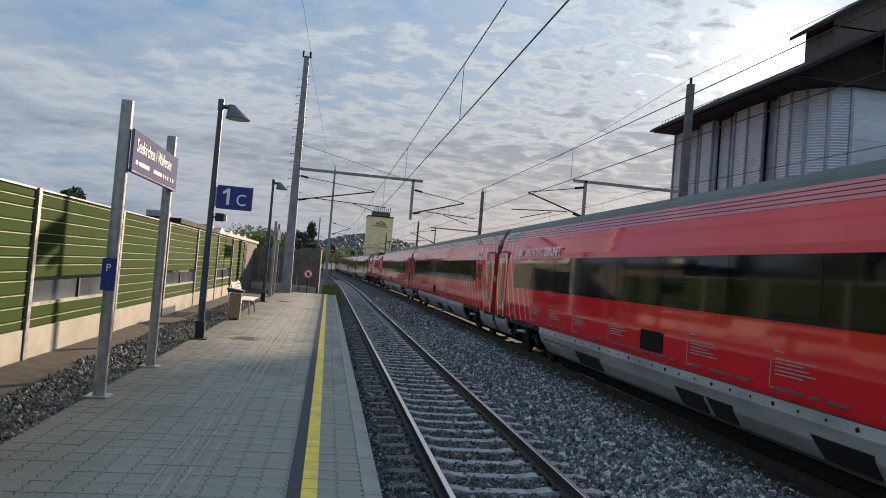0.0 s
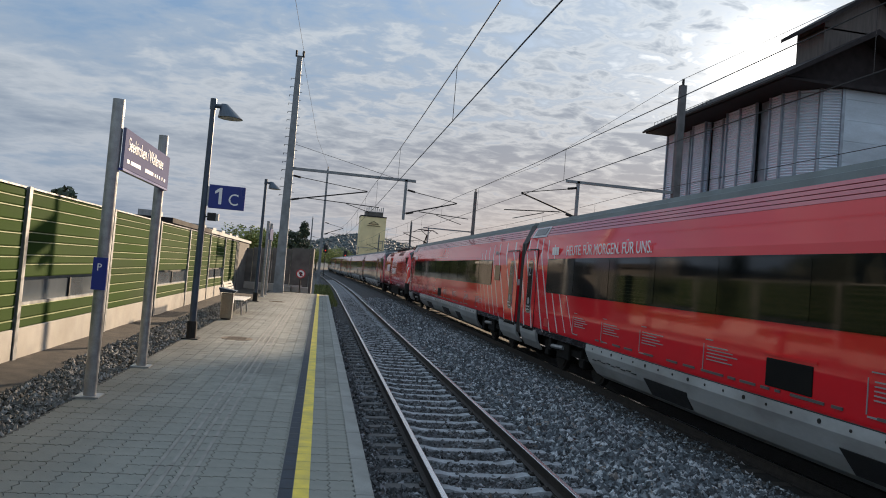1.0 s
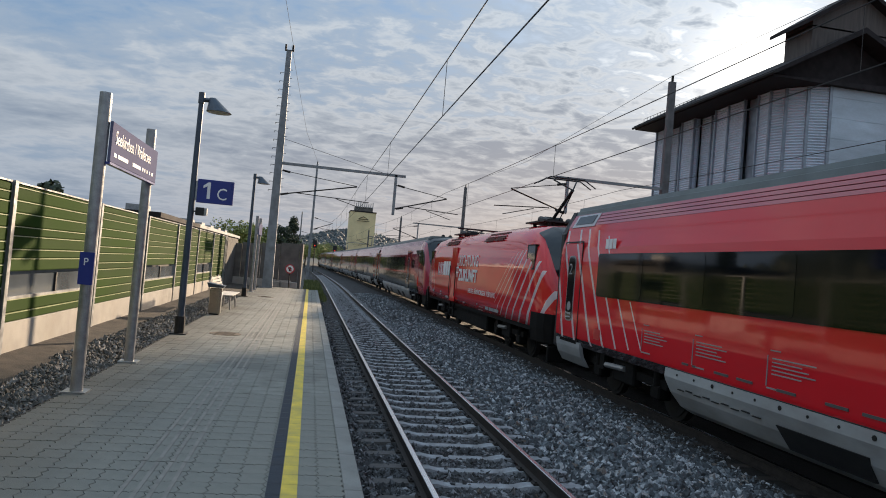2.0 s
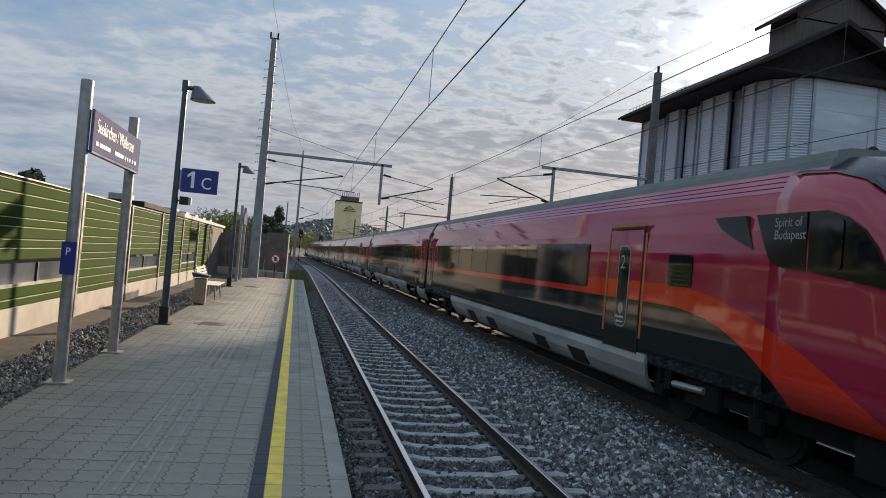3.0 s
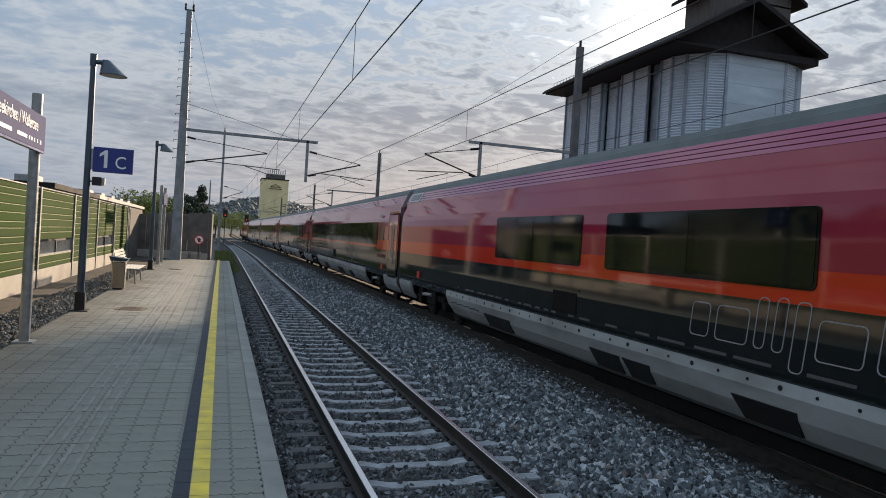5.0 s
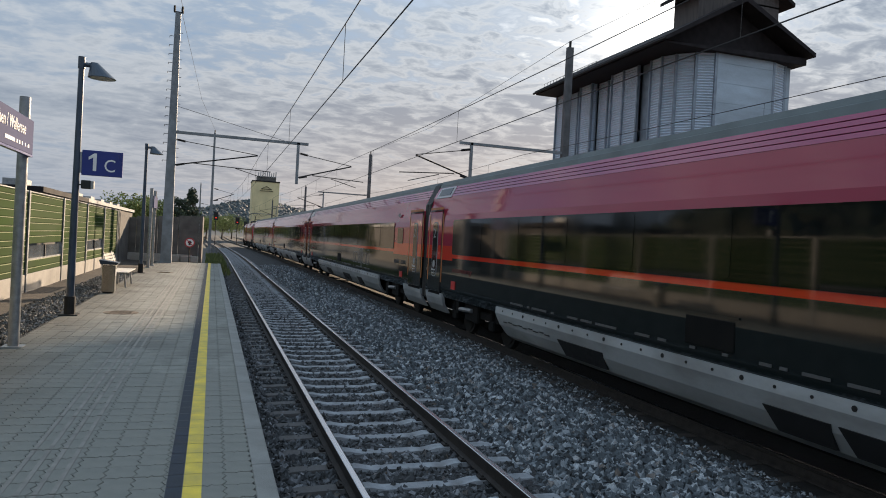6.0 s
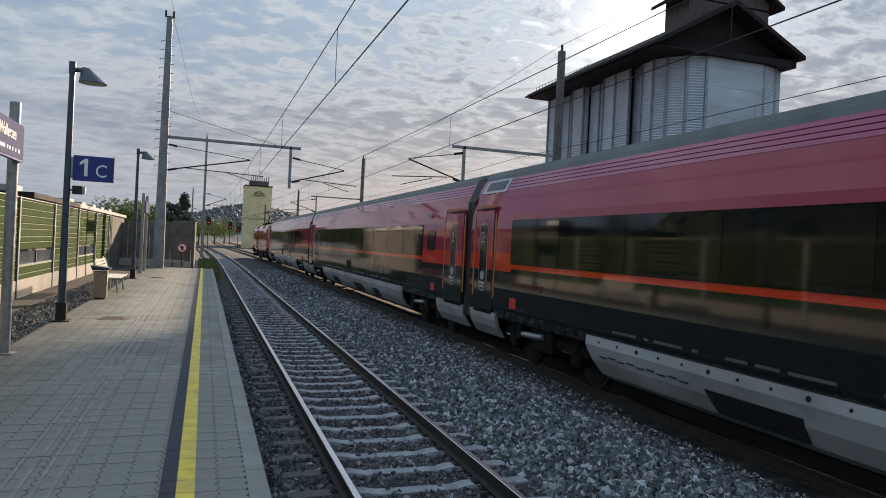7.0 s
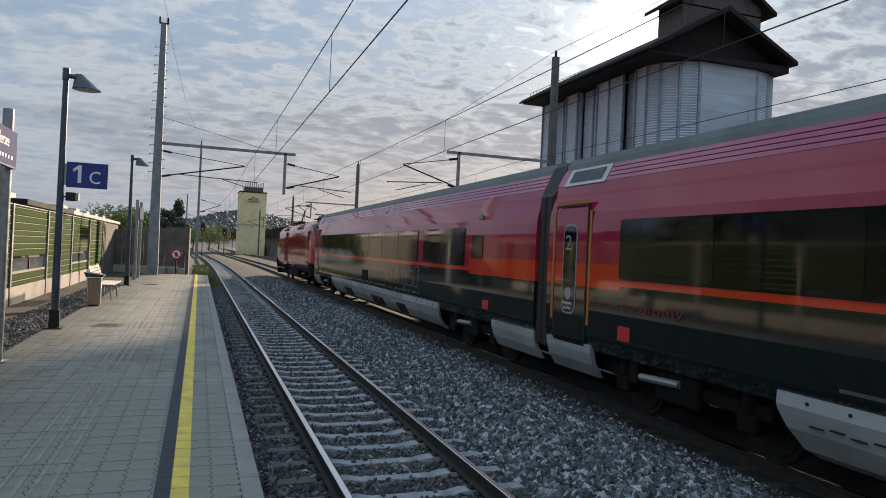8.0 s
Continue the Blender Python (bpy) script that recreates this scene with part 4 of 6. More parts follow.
def locomotive(name, label, mat, red, up):
    c = thing(name, label, "locomotive", "cars of the passing train")
    sill = 1.0
    front = [(-9.28, 1.05, 2.05), (-9.18, 1.22, 2.30), (-8.95, 1.36, 2.70), (-8.6, 1.43, 3.20), (-8.2, 1.46, 3.60), (-7.7, 1.475, 3.80), (-7.0, 1.48, 3.88), (-6.0, 1.48, 3.90)]
    st = front + [(-y, w, z) for y, w, z in front[::-1]]
    part("body", loft(bmesh.new(), [nose_ring(y, w, z, sill) for y, w, z in st]), mat, c, smooth=True)
    for flip in (1, -1):
        m = pose(0, 0, 0, 0, 0, 0 if flip == 1 else 180)
        cab = part("windscreen", nose_patch([between(front, y) for y in (-9.18, -8.95, -8.6, -8.2, -7.7)], sill, 5, 10, 0.02), M_GLASS, c, "wide dark windscreen", smooth=True)
        cab.matrix_basis = m
        for s in (-1, 1):
            w = part("cab_window", pane_shape(bmesh.new(), s * 1.450, -8.05, -7.45, 2.55, 3.16, 0.06, s), M_GLASS, c, "cab side window with pale rim")
            w.matrix_basis = m
            bm = bmesh.new()
            for a, b, z0, z1 in ((-8.10, -8.05, 2.51, 3.20), (-7.45, -7.40, 2.51, 3.20), (-8.1, -7.4, 3.16, 3.20), (-8.1, -7.4, 2.51, 2.55)):
                box(bm, min(s * 1.36, s * 1.466), max(s * 1.36, s * 1.466), a, b, z0, z1)
            part("window_rim", bm, M_BLACK, w)
            h = mesh_box("headlight", M_HEAD, c, min(s * 0.85, s * 1.12), max(s * 0.85, s * 1.12), -9.33, -9.16, 1.50, 1.95, bevel=0.04, label="glass headlight cluster")
            h.matrix_basis = m
            b_ = mesh_tube("buffer", M_CAST, c, (s * 0.87, -9.15, 1.06), (s * 0.87, -9.58, 1.06), 0.13, 14)
            b_.matrix_basis = m
            p = mesh_tube("buffer_plate", M_CAST, b_, (s * 0.87, -9.58, 1.06), (s * 0.87, -9.64, 1.06), 0.24, 16)
            for k in range(2):
                y0 = -4.7 + 1.28 * k
                bm = bmesh.new()
                for j in range(5):
                    zz = 3.40 + 0.06 * j
                    box(bm, min(s * (1.44 - 0.055 * j), s * (1.40 - 0.055 * j)), max(s * (1.44 - 0.055 * j), s * (1.40 - 0.055 * j)), y0, y0 + 1.15, zz, zz + 0.045)
                v = part("roof_grille", bm, M_GRILLE, c, "dark slatted roof grille")
                v.matrix_basis = m
            if s < 0:
                continue
            dr = mesh_box("cab_door", mat, c, 1.45, 1.487, -2.88, -1.90, 1.05, 3.27, bevel=0.006, label="narrow machine room door")
            dr.matrix_basis = m
            bm = bmesh.new()
            for yy in (-2.96, -1.82):
                tube(bm, (s * 1.52, yy, 1.25), (s * 1.52, yy, 2.5), 0.016, 6)
            part("handrail", bm, M_CAST, dr)
            st_ = bmesh.new()
            box(st_, min(s * 1.30, s * 1.45), max(s * 1.30, s * 1.45), -2.78, -2.0, 0.72, 0.76)
            box(st_, min(s * 1.30, s * 1.45), max(s * 1.30, s * 1.45), -2.78, -2.0, 0.42, 0.46)
            box(st_, min(s * 1.40, s * 1.45), max(s * 1.40, s * 1.45), -2.78, -2.72, 0.42, 1.0)
            box(st_, min(s * 1.40, s * 1.45), max(s * 1.40, s * 1.45), -2.06, -2.0, 0.42, 1.0)
            part("steps", st_, M_UNDER, dr)
        ap = part("apron", loft(bmesh.new(), [[(-w * 0.97 - 0.02, y - 0.03, 0.66), (-w - 0.025, y - 0.03, 1.0), (-w - 0.025, y - 0.03, 1.40), (w + 0.025, y - 0.03, 1.40), (w + 0.025, y - 0.03, 1.0), (w * 0.97 + 0.02, y - 0.03, 0.66)] for y, w, z in [between(front, q) for q in (-9.28, -9.18, -8.95, -8.6, -8.15)]]), M_UNDER, c, "dark buffer beam")
        ap.matrix_basis = m
        pl = part("snow_plough", box(bmesh.new(), -1.30, 1.30, -9.22, -9.10, 0.20, 0.60, 0.02), M_UNDER, c, "dirty dark rail guard")
        pl.matrix_basis = m
    for cy in (-5.2, 5.2):
        bogie(c, cy)
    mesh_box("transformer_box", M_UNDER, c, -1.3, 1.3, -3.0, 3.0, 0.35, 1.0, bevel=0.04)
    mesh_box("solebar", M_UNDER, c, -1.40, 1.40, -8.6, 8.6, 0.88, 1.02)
    pantograph(c, 5.6, up and not red)
    pantograph(c, -5.6, up and red)
    bm = bmesh.new()
    tube(bm, (0.2, -4.0, 4.05), (0.2, 4.0, 4.05), 0.035, 6)
    for i in range(7):
        tube(bm, (0.2, -3.6 + 1.2 * i, 3.86), (0.2, -3.6 + 1.2 * i, 4.05), 0.07, 8)
    part("roof_line", bm, M_CAST, c)
    return c


def fit_text(c, text, y0, y1, z, cap, mat=None, x=-1.4965, bold=0.0, hollow=False):
    """Side writing that runs from y0 to y1 with capitals of height cap."""
    cu = bpy.data.curves.new("lettering", "FONT")
    cu.body, cu.size, cu.offset, cu.resolution_u = text, cap / 0.69, bold, 6
    if hollow:
        cu.fill_mode, cu.bevel_depth, cu.bevel_resolution = "NONE", 0.0075, 0
    else:
        cu.extrude = 0.002
    tmp = bpy.data.objects.new("lettering", cu)
    me = bpy.data.meshes.new_from_object(tmp)
    bpy.data.objects.remove(tmp)
    me.materials.clear()
    me.materials.append(mat or M_LIVERY_WHITE)
    xs = [v.co.x for v in me.vertices]
    k = (y0 - y1) / (max(xs) - min(xs))
    ob = new("lettering", me)
    ob.parent = c
    ob.matrix_basis = pose(x, y0 + min(xs) * k, z, 90, 0, -90) @ Matrix.Diagonal((k, 1, 1, 1))
    return ob


def side_text(c, text, size, y, z, mat=None, squeeze=0.9, x=-1.418, bold=0.0, name="lettering"):
    """Writing on the side that faces the platform; it reads towards the front of the train."""
    return lettering(name, text, size, mat or M_LIVERY_WHITE, c, pose(x, y, z, 90, 0, -90), squeeze, 0.002, "LEFT", bold)


def logo_blocks(c, y, z, h, x=-1.416, name="emblem", mat=None):
    bm = bmesh.new()
    for i in range(3):
        y0 = y - i * h * 0.86
        box(bm, x - 0.003, x + 0.003, y0 - h * 0.72, y0, z, z + h, h * 0.0)
    return part(name, bm, mat or M_LIVERY_WHITE, c, "plain block emblem")


def outline_word(c, y, z):
    """Large word mark of thin pale outlines, as plain hollow rounded blocks."""
    for y1, w, lo, hi in ((0.0, 0.36, 0.0, 0.44), (0.48, 0.56, 0.0, 0.44), (1.14, 0.17, 0.0, 0.60), (1.42, 0.17, 0.0, 0.62), (1.70, 0.20, -0.18, 0.60), (2.02, 0.58, 0.0, 0.44), (2.74, 0.40, 0.0, 0.58)):
        r, k = 0.07, 0.013
        bm = bmesh.new()
        rings = []
        for inset in (0.0, k):
            pts = []
            for cy, cz, a0 in ((y - y1 - r, z + hi - r, 0), (y - y1 - w + r, z + hi - r, 90), (y - y1 - w + r, z + lo + r, 180), (y - y1 - r, z + lo + r, 270)):
                for j in range(4):
                    a = radians(a0 + 30 * j)
                    yy, zz = cy + (r - inset) * math.cos(a), cz + (r - inset) * math.sin(a)
                    pts.append((yy - 0.12 * (zz - z), zz))
            rings.append(pts)
        for x in (-1.4145, -1.409):
            rings.append([bm.verts.new((x, p, q)) for p, q in rings[0]])
            rings.append([bm.verts.new((x, p, q)) for p, q in rings[1]])
        of, nf, ob_, nb = rings[2:]
        n = len(of)
        for i in range(n):
            j = (i + 1) % n
            bm.faces.new((of[i], of[j], nf[j], nf[i]))
            bm.faces.new((of[i], of[j], ob_[j], ob_[i]))
            bm.faces.new((nf[i], nf[j], nb[j], nb[i]))
        bmesh.ops.recalc_face_normals(bm, faces=bm.faces[:])
        part("wordmark_outline", bm, M_LIVERY_GREY, c, "hollow pale outline of a word mark")


def control_car():
    c = thing("control_car", "wine-red and graphite driving coach with a rounded black nose", "train car", "cars of the passing train")
    sill = 0.86
    front = [(-13.05, 1.16, 2.22), (-12.98, 1.29, 2.42), (-12.80, 1.36, 2.76), (-12.5, 1.395, 3.24), (-12.15, 1.405, 3.64), (-11.75, 1.41, 3.92), (-11.3, 1.41, 4.06), (-10.8, 1.41, 4.10), (-10.5, 1.41, 4.11)]
    part("nose", loft(bmesh.new(), [nose_ring(y, w, z, sill) for y, w, z in front]), P_CONTROL, c, "rounded wine-red nose", smooth=True)
    cap = part("nose_cap", nose_patch([between(front, y) for y in (-12.98, -12.80, -12.5, -12.15, -11.75, -11.3, -10.8, -10.55)], sill, 5, 10, 0.012), M_NOSECAP, c, "graphite band over the front", smooth=True)
    ws = part("windscreen", nose_patch([between(front, y) for y in (-12.74, -12.5, -12.15, -11.82)], sill, 5, 10, 0.026), M_GLASS, c, "large curved dark windscreen", smooth=True)
    for k, s in enumerate((-0.25, 0.35)):
        bm = bmesh.new()
        tube(bm, (s, -12.90, 2.58), (s - 0.2, -12.52, 3.12), 0.018, 6)
        tube(bm, (s - 0.25, -12.66, 2.95), (s - 0.15, -12.22, 3.47), 0.024, 6)
        part("wiper", bm, M_BLACK, ws)
    lamp = mesh_box("top_light", M_BLACK, c, -0.16, 0.16, -11.72, -11.45, 3.76, 3.88, bevel=0.03)
    mesh_box("sill_shelf", M_BLACK, c, -1.14, 1.14, -13.09, -12.85, 2.20, 2.27, bevel=0.02, label="black ledge under the windscreen")
    mesh_tube("handrail", M_CAST, c, (-0.95, -13.13, 2.12), (0.95, -13.13, 2.12), 0.016, 8)
    for s in (-1, 1):
        bz = mesh_box("headlight", M_BLACK, c, min(s * 0.72, s * 1.17), max(s * 0.72, s * 1.17), -13.08, -12.9, 1.36, 2.02, bevel=0.05, label="upright headlight cluster in a black surround")
        mesh_box("headlight_lens", M_HEAD, bz, min(s * 0.78, s * 0.98), max(s * 0.78, s * 0.98), -13.095, -13.0, 1.46, 1.92, bevel=0.03)
        bm = bmesh.new()
        edge = [(-11.19, 2.55), (-12.36, 2.40), (-12.30, 2.62), (-12.17, 2.84), (-11.98, 3.04), (-11.72, 3.19), (-11.45, 3.27), (-11.16, 3.27)]
        loft(bm, [[(s * x, y, z) for y, z in edge] for x in (1.30, 1.416)])
        part("cab_window", bm, M_BAND, c, "black cab side window with a curved front edge")
        part("cab_pane", pane_shape(bmesh.new(), s * 1.420, -11.72, -11.34, 2.58, 3.16, 0.05, s), M_GLASS, c)
        for shape in ([(-10.18, 3.27), (-10.33, 2.95), (-10.50, 2.65), (-10.75, 2.58), (-11.15, 2.55), (-11.12, 3.27)], [(-9.24, 3.27), (-9.42, 3.10), (-9.72, 2.96), (-10.17, 2.80), (-10.06, 3.02), (-9.95, 3.27)]):
            part("side_panel", loft(bmesh.new(), [[(s * x, y, z) for y, z in shape] for x in (1.30, 1.415)]), M_BAND, c, "dark name panel behind the cab window")
        b_ = mesh_tube("buffer", M_BLACK, c, (s * 0.87, -12.8, 1.06), (s * 0.87, -13.12, 1.06), 0.14, 14)
        mesh_tube("buffer_plate", M_BLACK, b_, (s * 0.87, -13.12, 1.06), (s * 0.87, -13.18, 1.06), 0.25, 16)
    mesh_box("apron", M_UNDER, c, -1.28, 1.28, -13.07, -11.9, 0.32, 1.24, bevel=0.06, label="dark lower apron")
    for s in (-0.2, 0.2):
        mesh_tube("horn", M_BLACK, c, (s, -10.75, 4.16), (s, -10.3, 4.14), 0.10, 12, 0.05)
    mesh_box("horn_bracket", M_BLACK, c, -0.3, 0.3, -10.42, -10.3, 4.0, 4.16, bevel=0.01)
    L = 13.0
    part("body", shell(-10.5, L - 2.3), P_CONTROL, c)
    part("body_end", shell(L - 2.3, L), P_END, c)
    roof(c, -11.1, L, P_RIBWINE)
    part("gangway", box(bmesh.new(), -1.36, 1.36, L, 13.25, 0.70, 3.55, 0.04), M_BLACK, c, "black rubber gangway bellows")
    bogie(c, -9.0)
    bogie(c, 9.55)
    mesh_box("underframe", M_UNDER, c, -1.1, 1.1, -12, L, 0.55, 0.9)
    skirt(c, -7.5, 7.7)
    for a in (-4.9, -2.6, 1.8, 4.2):
        hatch(c, a, a + 0.9)
    for s in (-1, 1):
        door(c, 11.68, 12.70, P_END, True, s)
        door(c, -7.16, -5.88, P_CONTROL, True, s)
        part("small_window", pane_shape(bmesh.new(), s * 1.413, -8.75, -8.05, 2.22, 2.72, 0.05, s), M_GLASS, c)
        part("window_band", pane_shape(bmesh.new(), s * 1.411, -4.9, 10.75, 2.03, 2.92, 0.07, s), M_BAND, c, "glossy black window band")
        for i in range(8):
            part("window", pane_shape(bmesh.new(), s * 1.416, -4.85 + 1.95 * i, -3.4 + 1.95 * i, 2.06, 2.89, 0.07, s), M_GLASS, c, "dark tinted window")
    side_text(c, "Spirit of", 0.17, -10.56, 3.10, M_LIVERY_GREY)
    side_text(c, "Budapest", 0.17, -10.56, 2.94, M_LIVERY_GREY)
    return c


LONG = [(-9.67, 10.75, 10)]


def build_train():
    red = coach("passenger_coach", "bright red express coach with dark window band", P_REDSLANT, P_REDSLANT, False, LONG, P_RIBRED, wide=True)
    grey = coach("passenger_coach", "wine-red and graphite express coach with a red stripe", P_RAILJET, P_END, True, LONG, P_RIBWINE)
    diner = coach("passenger_coach", "wine-red and graphite dining coach with a wide red stripe", P_RAILJET, P_END, True, [(-10.9, -9.5, 1), (-4.6, -0.4, 2), (0.4, 4.3, 2)], P_RIBWINE, small=((-8.37, -7.76),), doors=((-7.02, -5.57),), wide=True)
    last = coach("passenger_coach", "wine-red and graphite end coach without a door at its rear", P_RAILJET, P_END, True, [(-9.35, -6.15, 2), (-5.65, 10.75, 8)], P_RIBWINE, small=((-10.45, -9.81),), doors=((11.68, 12.70),))
    # information panels of unreadable fine print on the red coach
    bm = bmesh.new()
    for k, y in enumerate((8.6, 6.9, 5.1, 2.9, -0.4, -2.6, -5.2, -7.4)):
        for i in range(5):
            box(bm, -1.417, -1.408, y - 0.1 - 0.12 * ((i * 7 + k) % 3) - 0.55, y - 0.1, 1.52 - 0.05 * i, 1.535 - 0.05 * i)
        box(bm, -1.417, -1.408, y - 0.012, y, 1.16, 1.56)
        box(bm, -1.417, -1.408, y - 0.35, y - 0.02, 1.13, 1.15)
        box(bm, -1.417, -1.408, y - 0.25, y - 0.05, 1.62, 1.635)
    tagged(part("fine_print", bm, M_LIVERY_GREY, red, "white panels of fine print"), kind="stuff")
    for body in (grey, diner, last, red):
        mesh_box("red_label", M_REDBOX, body, -1.418, -1.405, -10.88, -10.56, 1.13, 1.32, label="small red label")
        logo_blocks(body, -10.1, 3.10, 0.11, name="wordmark", mat=M_LIVERY_GREY)
    for body in (grey, diner, last):
        outline_word(body, -2.6, 1.30)
    s = FIRST
    loco = locomotive("locomotive", "bright red electric locomotive with white slogan and slanting lines", P_LOCO, True, True)
    fit_text(loco, "RICHTUNG", 1.27, -1.84, 2.51, 0.42)
    fit_text(loco, "ZUKUNFT", 1.30, -1.81, 1.95, 0.43, bold=0.022)
    fit_text(loco, "#", 1.80, 1.36, 2.12, 0.56)
    fit_text(loco, "HEUTE. FÜR MORGEN. FÜR UNS.", -0.62, -4.46, 1.53, 0.165)
    fit_text(loco, "100", 5.85, 4.62, 2.06, 0.58, x=-1.49, hollow=True)
    logo_blocks(loco, 4.55, 2.08, 0.60, x=-1.494)
    for y0, w, z, h in ((-3.34, 0.38, 1.10, 0.10), (-3.85, 0.24, 1.10, 0.10), (-4.15, 0.24, 1.10, 0.10), (-4.45, 0.50, 1.10, 0.10), (-2.45, 0.55, 1.13, 0.012), (-2.45, 0.55, 1.03, 0.012), (-2.10, 0.06, 1.18, 0.06), (0.10, 0.22, 1.10, 0.05), (3.6, 0.5, 1.12, 0.09), (5.0, 0.3, 1.3, 0.05), (5.0, 0.3, 1.2, 0.05), (6.9, 0.36, 1.25, 0.10)):
        mesh_box("number_bar", M_LIVERY_GREY, loco, -1.494, -1.478, y0 - w, y0, z, z + h)
    tail = locomotive("locomotive", "wine-red electric locomotive with a raised pantograph", P_LOCO2, False, True)
    ctrl = control_car()
    r1, r2, r3 = red, copy_thing(red, Matrix()), copy_thing(red, Matrix())
    r0 = copy_thing(red, Matrix())
    side_text(r1, "#RICHTUNG", 0.34, 9.6, 3.0, squeeze=0.9)
    side_text(r1, "ZUKUNFT", 0.34, 7.75, 3.0, squeeze=0.9, bold=0.012)
    side_text(r2, "HEUTE. FÜR MORGEN. FÜR UNS.", 0.34, 9.4, 3.0, squeeze=0.92)
    for r in (r1, r2, r3):
        logo_blocks(r, 10.45, 3.02, 0.2)
    TRAIN.append((r0, s - 53.0, s - 26.5))
    TRAIN.append((r1, s - 26.5, s))
    TRAIN.append((r2, s, s + 26.5))
    TRAIN.append((r3, s + 26.5, s + 53.0))
    s += 53.0
    TRAIN.append((loco, s, s + 19.4))
    s += 19.4
    TRAIN.append((ctrl, s, s + 26.5))
    s += 26.5
    cars = [grey, diner] + [copy_thing(grey, Matrix()) for _ in range(3)] + [last]
    for i, car in enumerate(cars):
        TRAIN.append((car, s, s + 26.5))
        s += 26.5
    TRAIN.append((tail, s, s + 19.4))
    for i in (0, 2, 3, 4):
        rear, front = "quiet zone" if i == 3 else "economy", "economy"
        fit_text(cars[i], rear, -9.80, -11.30, 1.56, 0.19, M_MARK if i == 3 else M_REDTEXT, x=-1.4165)
        fit_text(cars[i], front, 10.66, 9.25, 1.58, 0.13, M_REDTEXT, x=-1.4165)


# ---- noise barrier, signs, lamps ----
BAR_X = -4.27


def build_barrier():
    posts = [11.0 + 4.25 * k for k in range(-9, 7)] + [37.0]
    for i, (a, b) in enumerate(zip(posts, posts[1:])):
        panel = thing("noise_barrier_panel", "ribbed green noise barrier bay on a pale concrete plinth", "noise barrier", "bays of the noise barrier")
        z = 0.42
        mesh_box("plinth", M_CONCRETE, panel, BAR_X - 0.13, BAR_X + 0.02, a + 0.07, b - 0.07, -0.3, 0.42, bevel=0.008, label="pale concrete plinth")
        glazed = (i % 2 == 1)
        k = 0
        heights = [0.14, 0.20, 0.18, 0.20, 0.14, 0.20]
        while z < 2.44:
            h = min(heights[k % 6], 2.47 - z)
            if glazed and 0.74 < z < 1.10:
                z = 1.17
                k += 1
                continue
            bm = bmesh.new()
            ring = [(BAR_X - 0.06, z), (BAR_X - 0.012, z + 0.004), (BAR_X, z + 0.02), (BAR_X, z + h - 0.028), (BAR_X - 0.022, z + h - 0.006), (BAR_X - 0.06, z + h - 0.003)]
            loft(bm, [[(x, y, zz) for x, zz in ring] for y in (a + 0.06, b - 0.06)])
            bd = part("board", bm, M_BARRIER, panel)
            if z + h < 2.45:
                mesh_box("lip", M_LIP, bd, BAR_X - 0.02, BAR_X + 0.006, a + 0.06, b - 0.06, z + h - 0.016, z + h - 0.002)
            z += h
            k += 1
        mesh_box("cap", M_GALV, panel, BAR_X - 0.09, BAR_X + 0.015, a + 0.06, b - 0.06, 2.47, 2.495, label="bright metal top cap")
        if glazed:
            for c0, c1 in ((a + 0.1, (a + b) / 2 - 0.03), ((a + b) / 2 + 0.03, b - 0.1)):
                mesh_box("window", M_PANE, panel, BAR_X - 0.05, BAR_X - 0.03, c0, c1, 0.80, 1.12, label="clear strip window")
            mesh_box("window_frame", M_GALV, panel, BAR_X - 0.06, BAR_X + 0.005, a + 0.06, b - 0.06, 0.745, 0.80)
            mesh_box("mullion", M_BLACK, panel, BAR_X - 0.06, BAR_X + 0.0, (a + b) / 2 - 0.03, (a + b) / 2 + 0.03, 0.80, 1.13)
    for y in posts:
        bm = bmesh.new()
        box(bm, BAR_X - 0.16, BAR_X - 0.145, y - 0.08, y + 0.08, -0.3, 2.5)
        box(bm, BAR_X + 0.03, BAR_X + 0.045, y - 0.055, y + 0.055, -0.3, 2.5)
        box(bm, BAR_X - 0.145, BAR_X + 0.03, y - 0.006, y + 0.006, -0.3, 2.5)
        tagged(part("barrier_post", bm, M_GALV), "galvanised steel post of the noise barrier", "post", "posts of the noise barrier")


M_PANE = material("clear_barrier_glazing", (0.10, 0.115, 0.13), 0.10, scale=1, vary=0.1, spec=0.7)


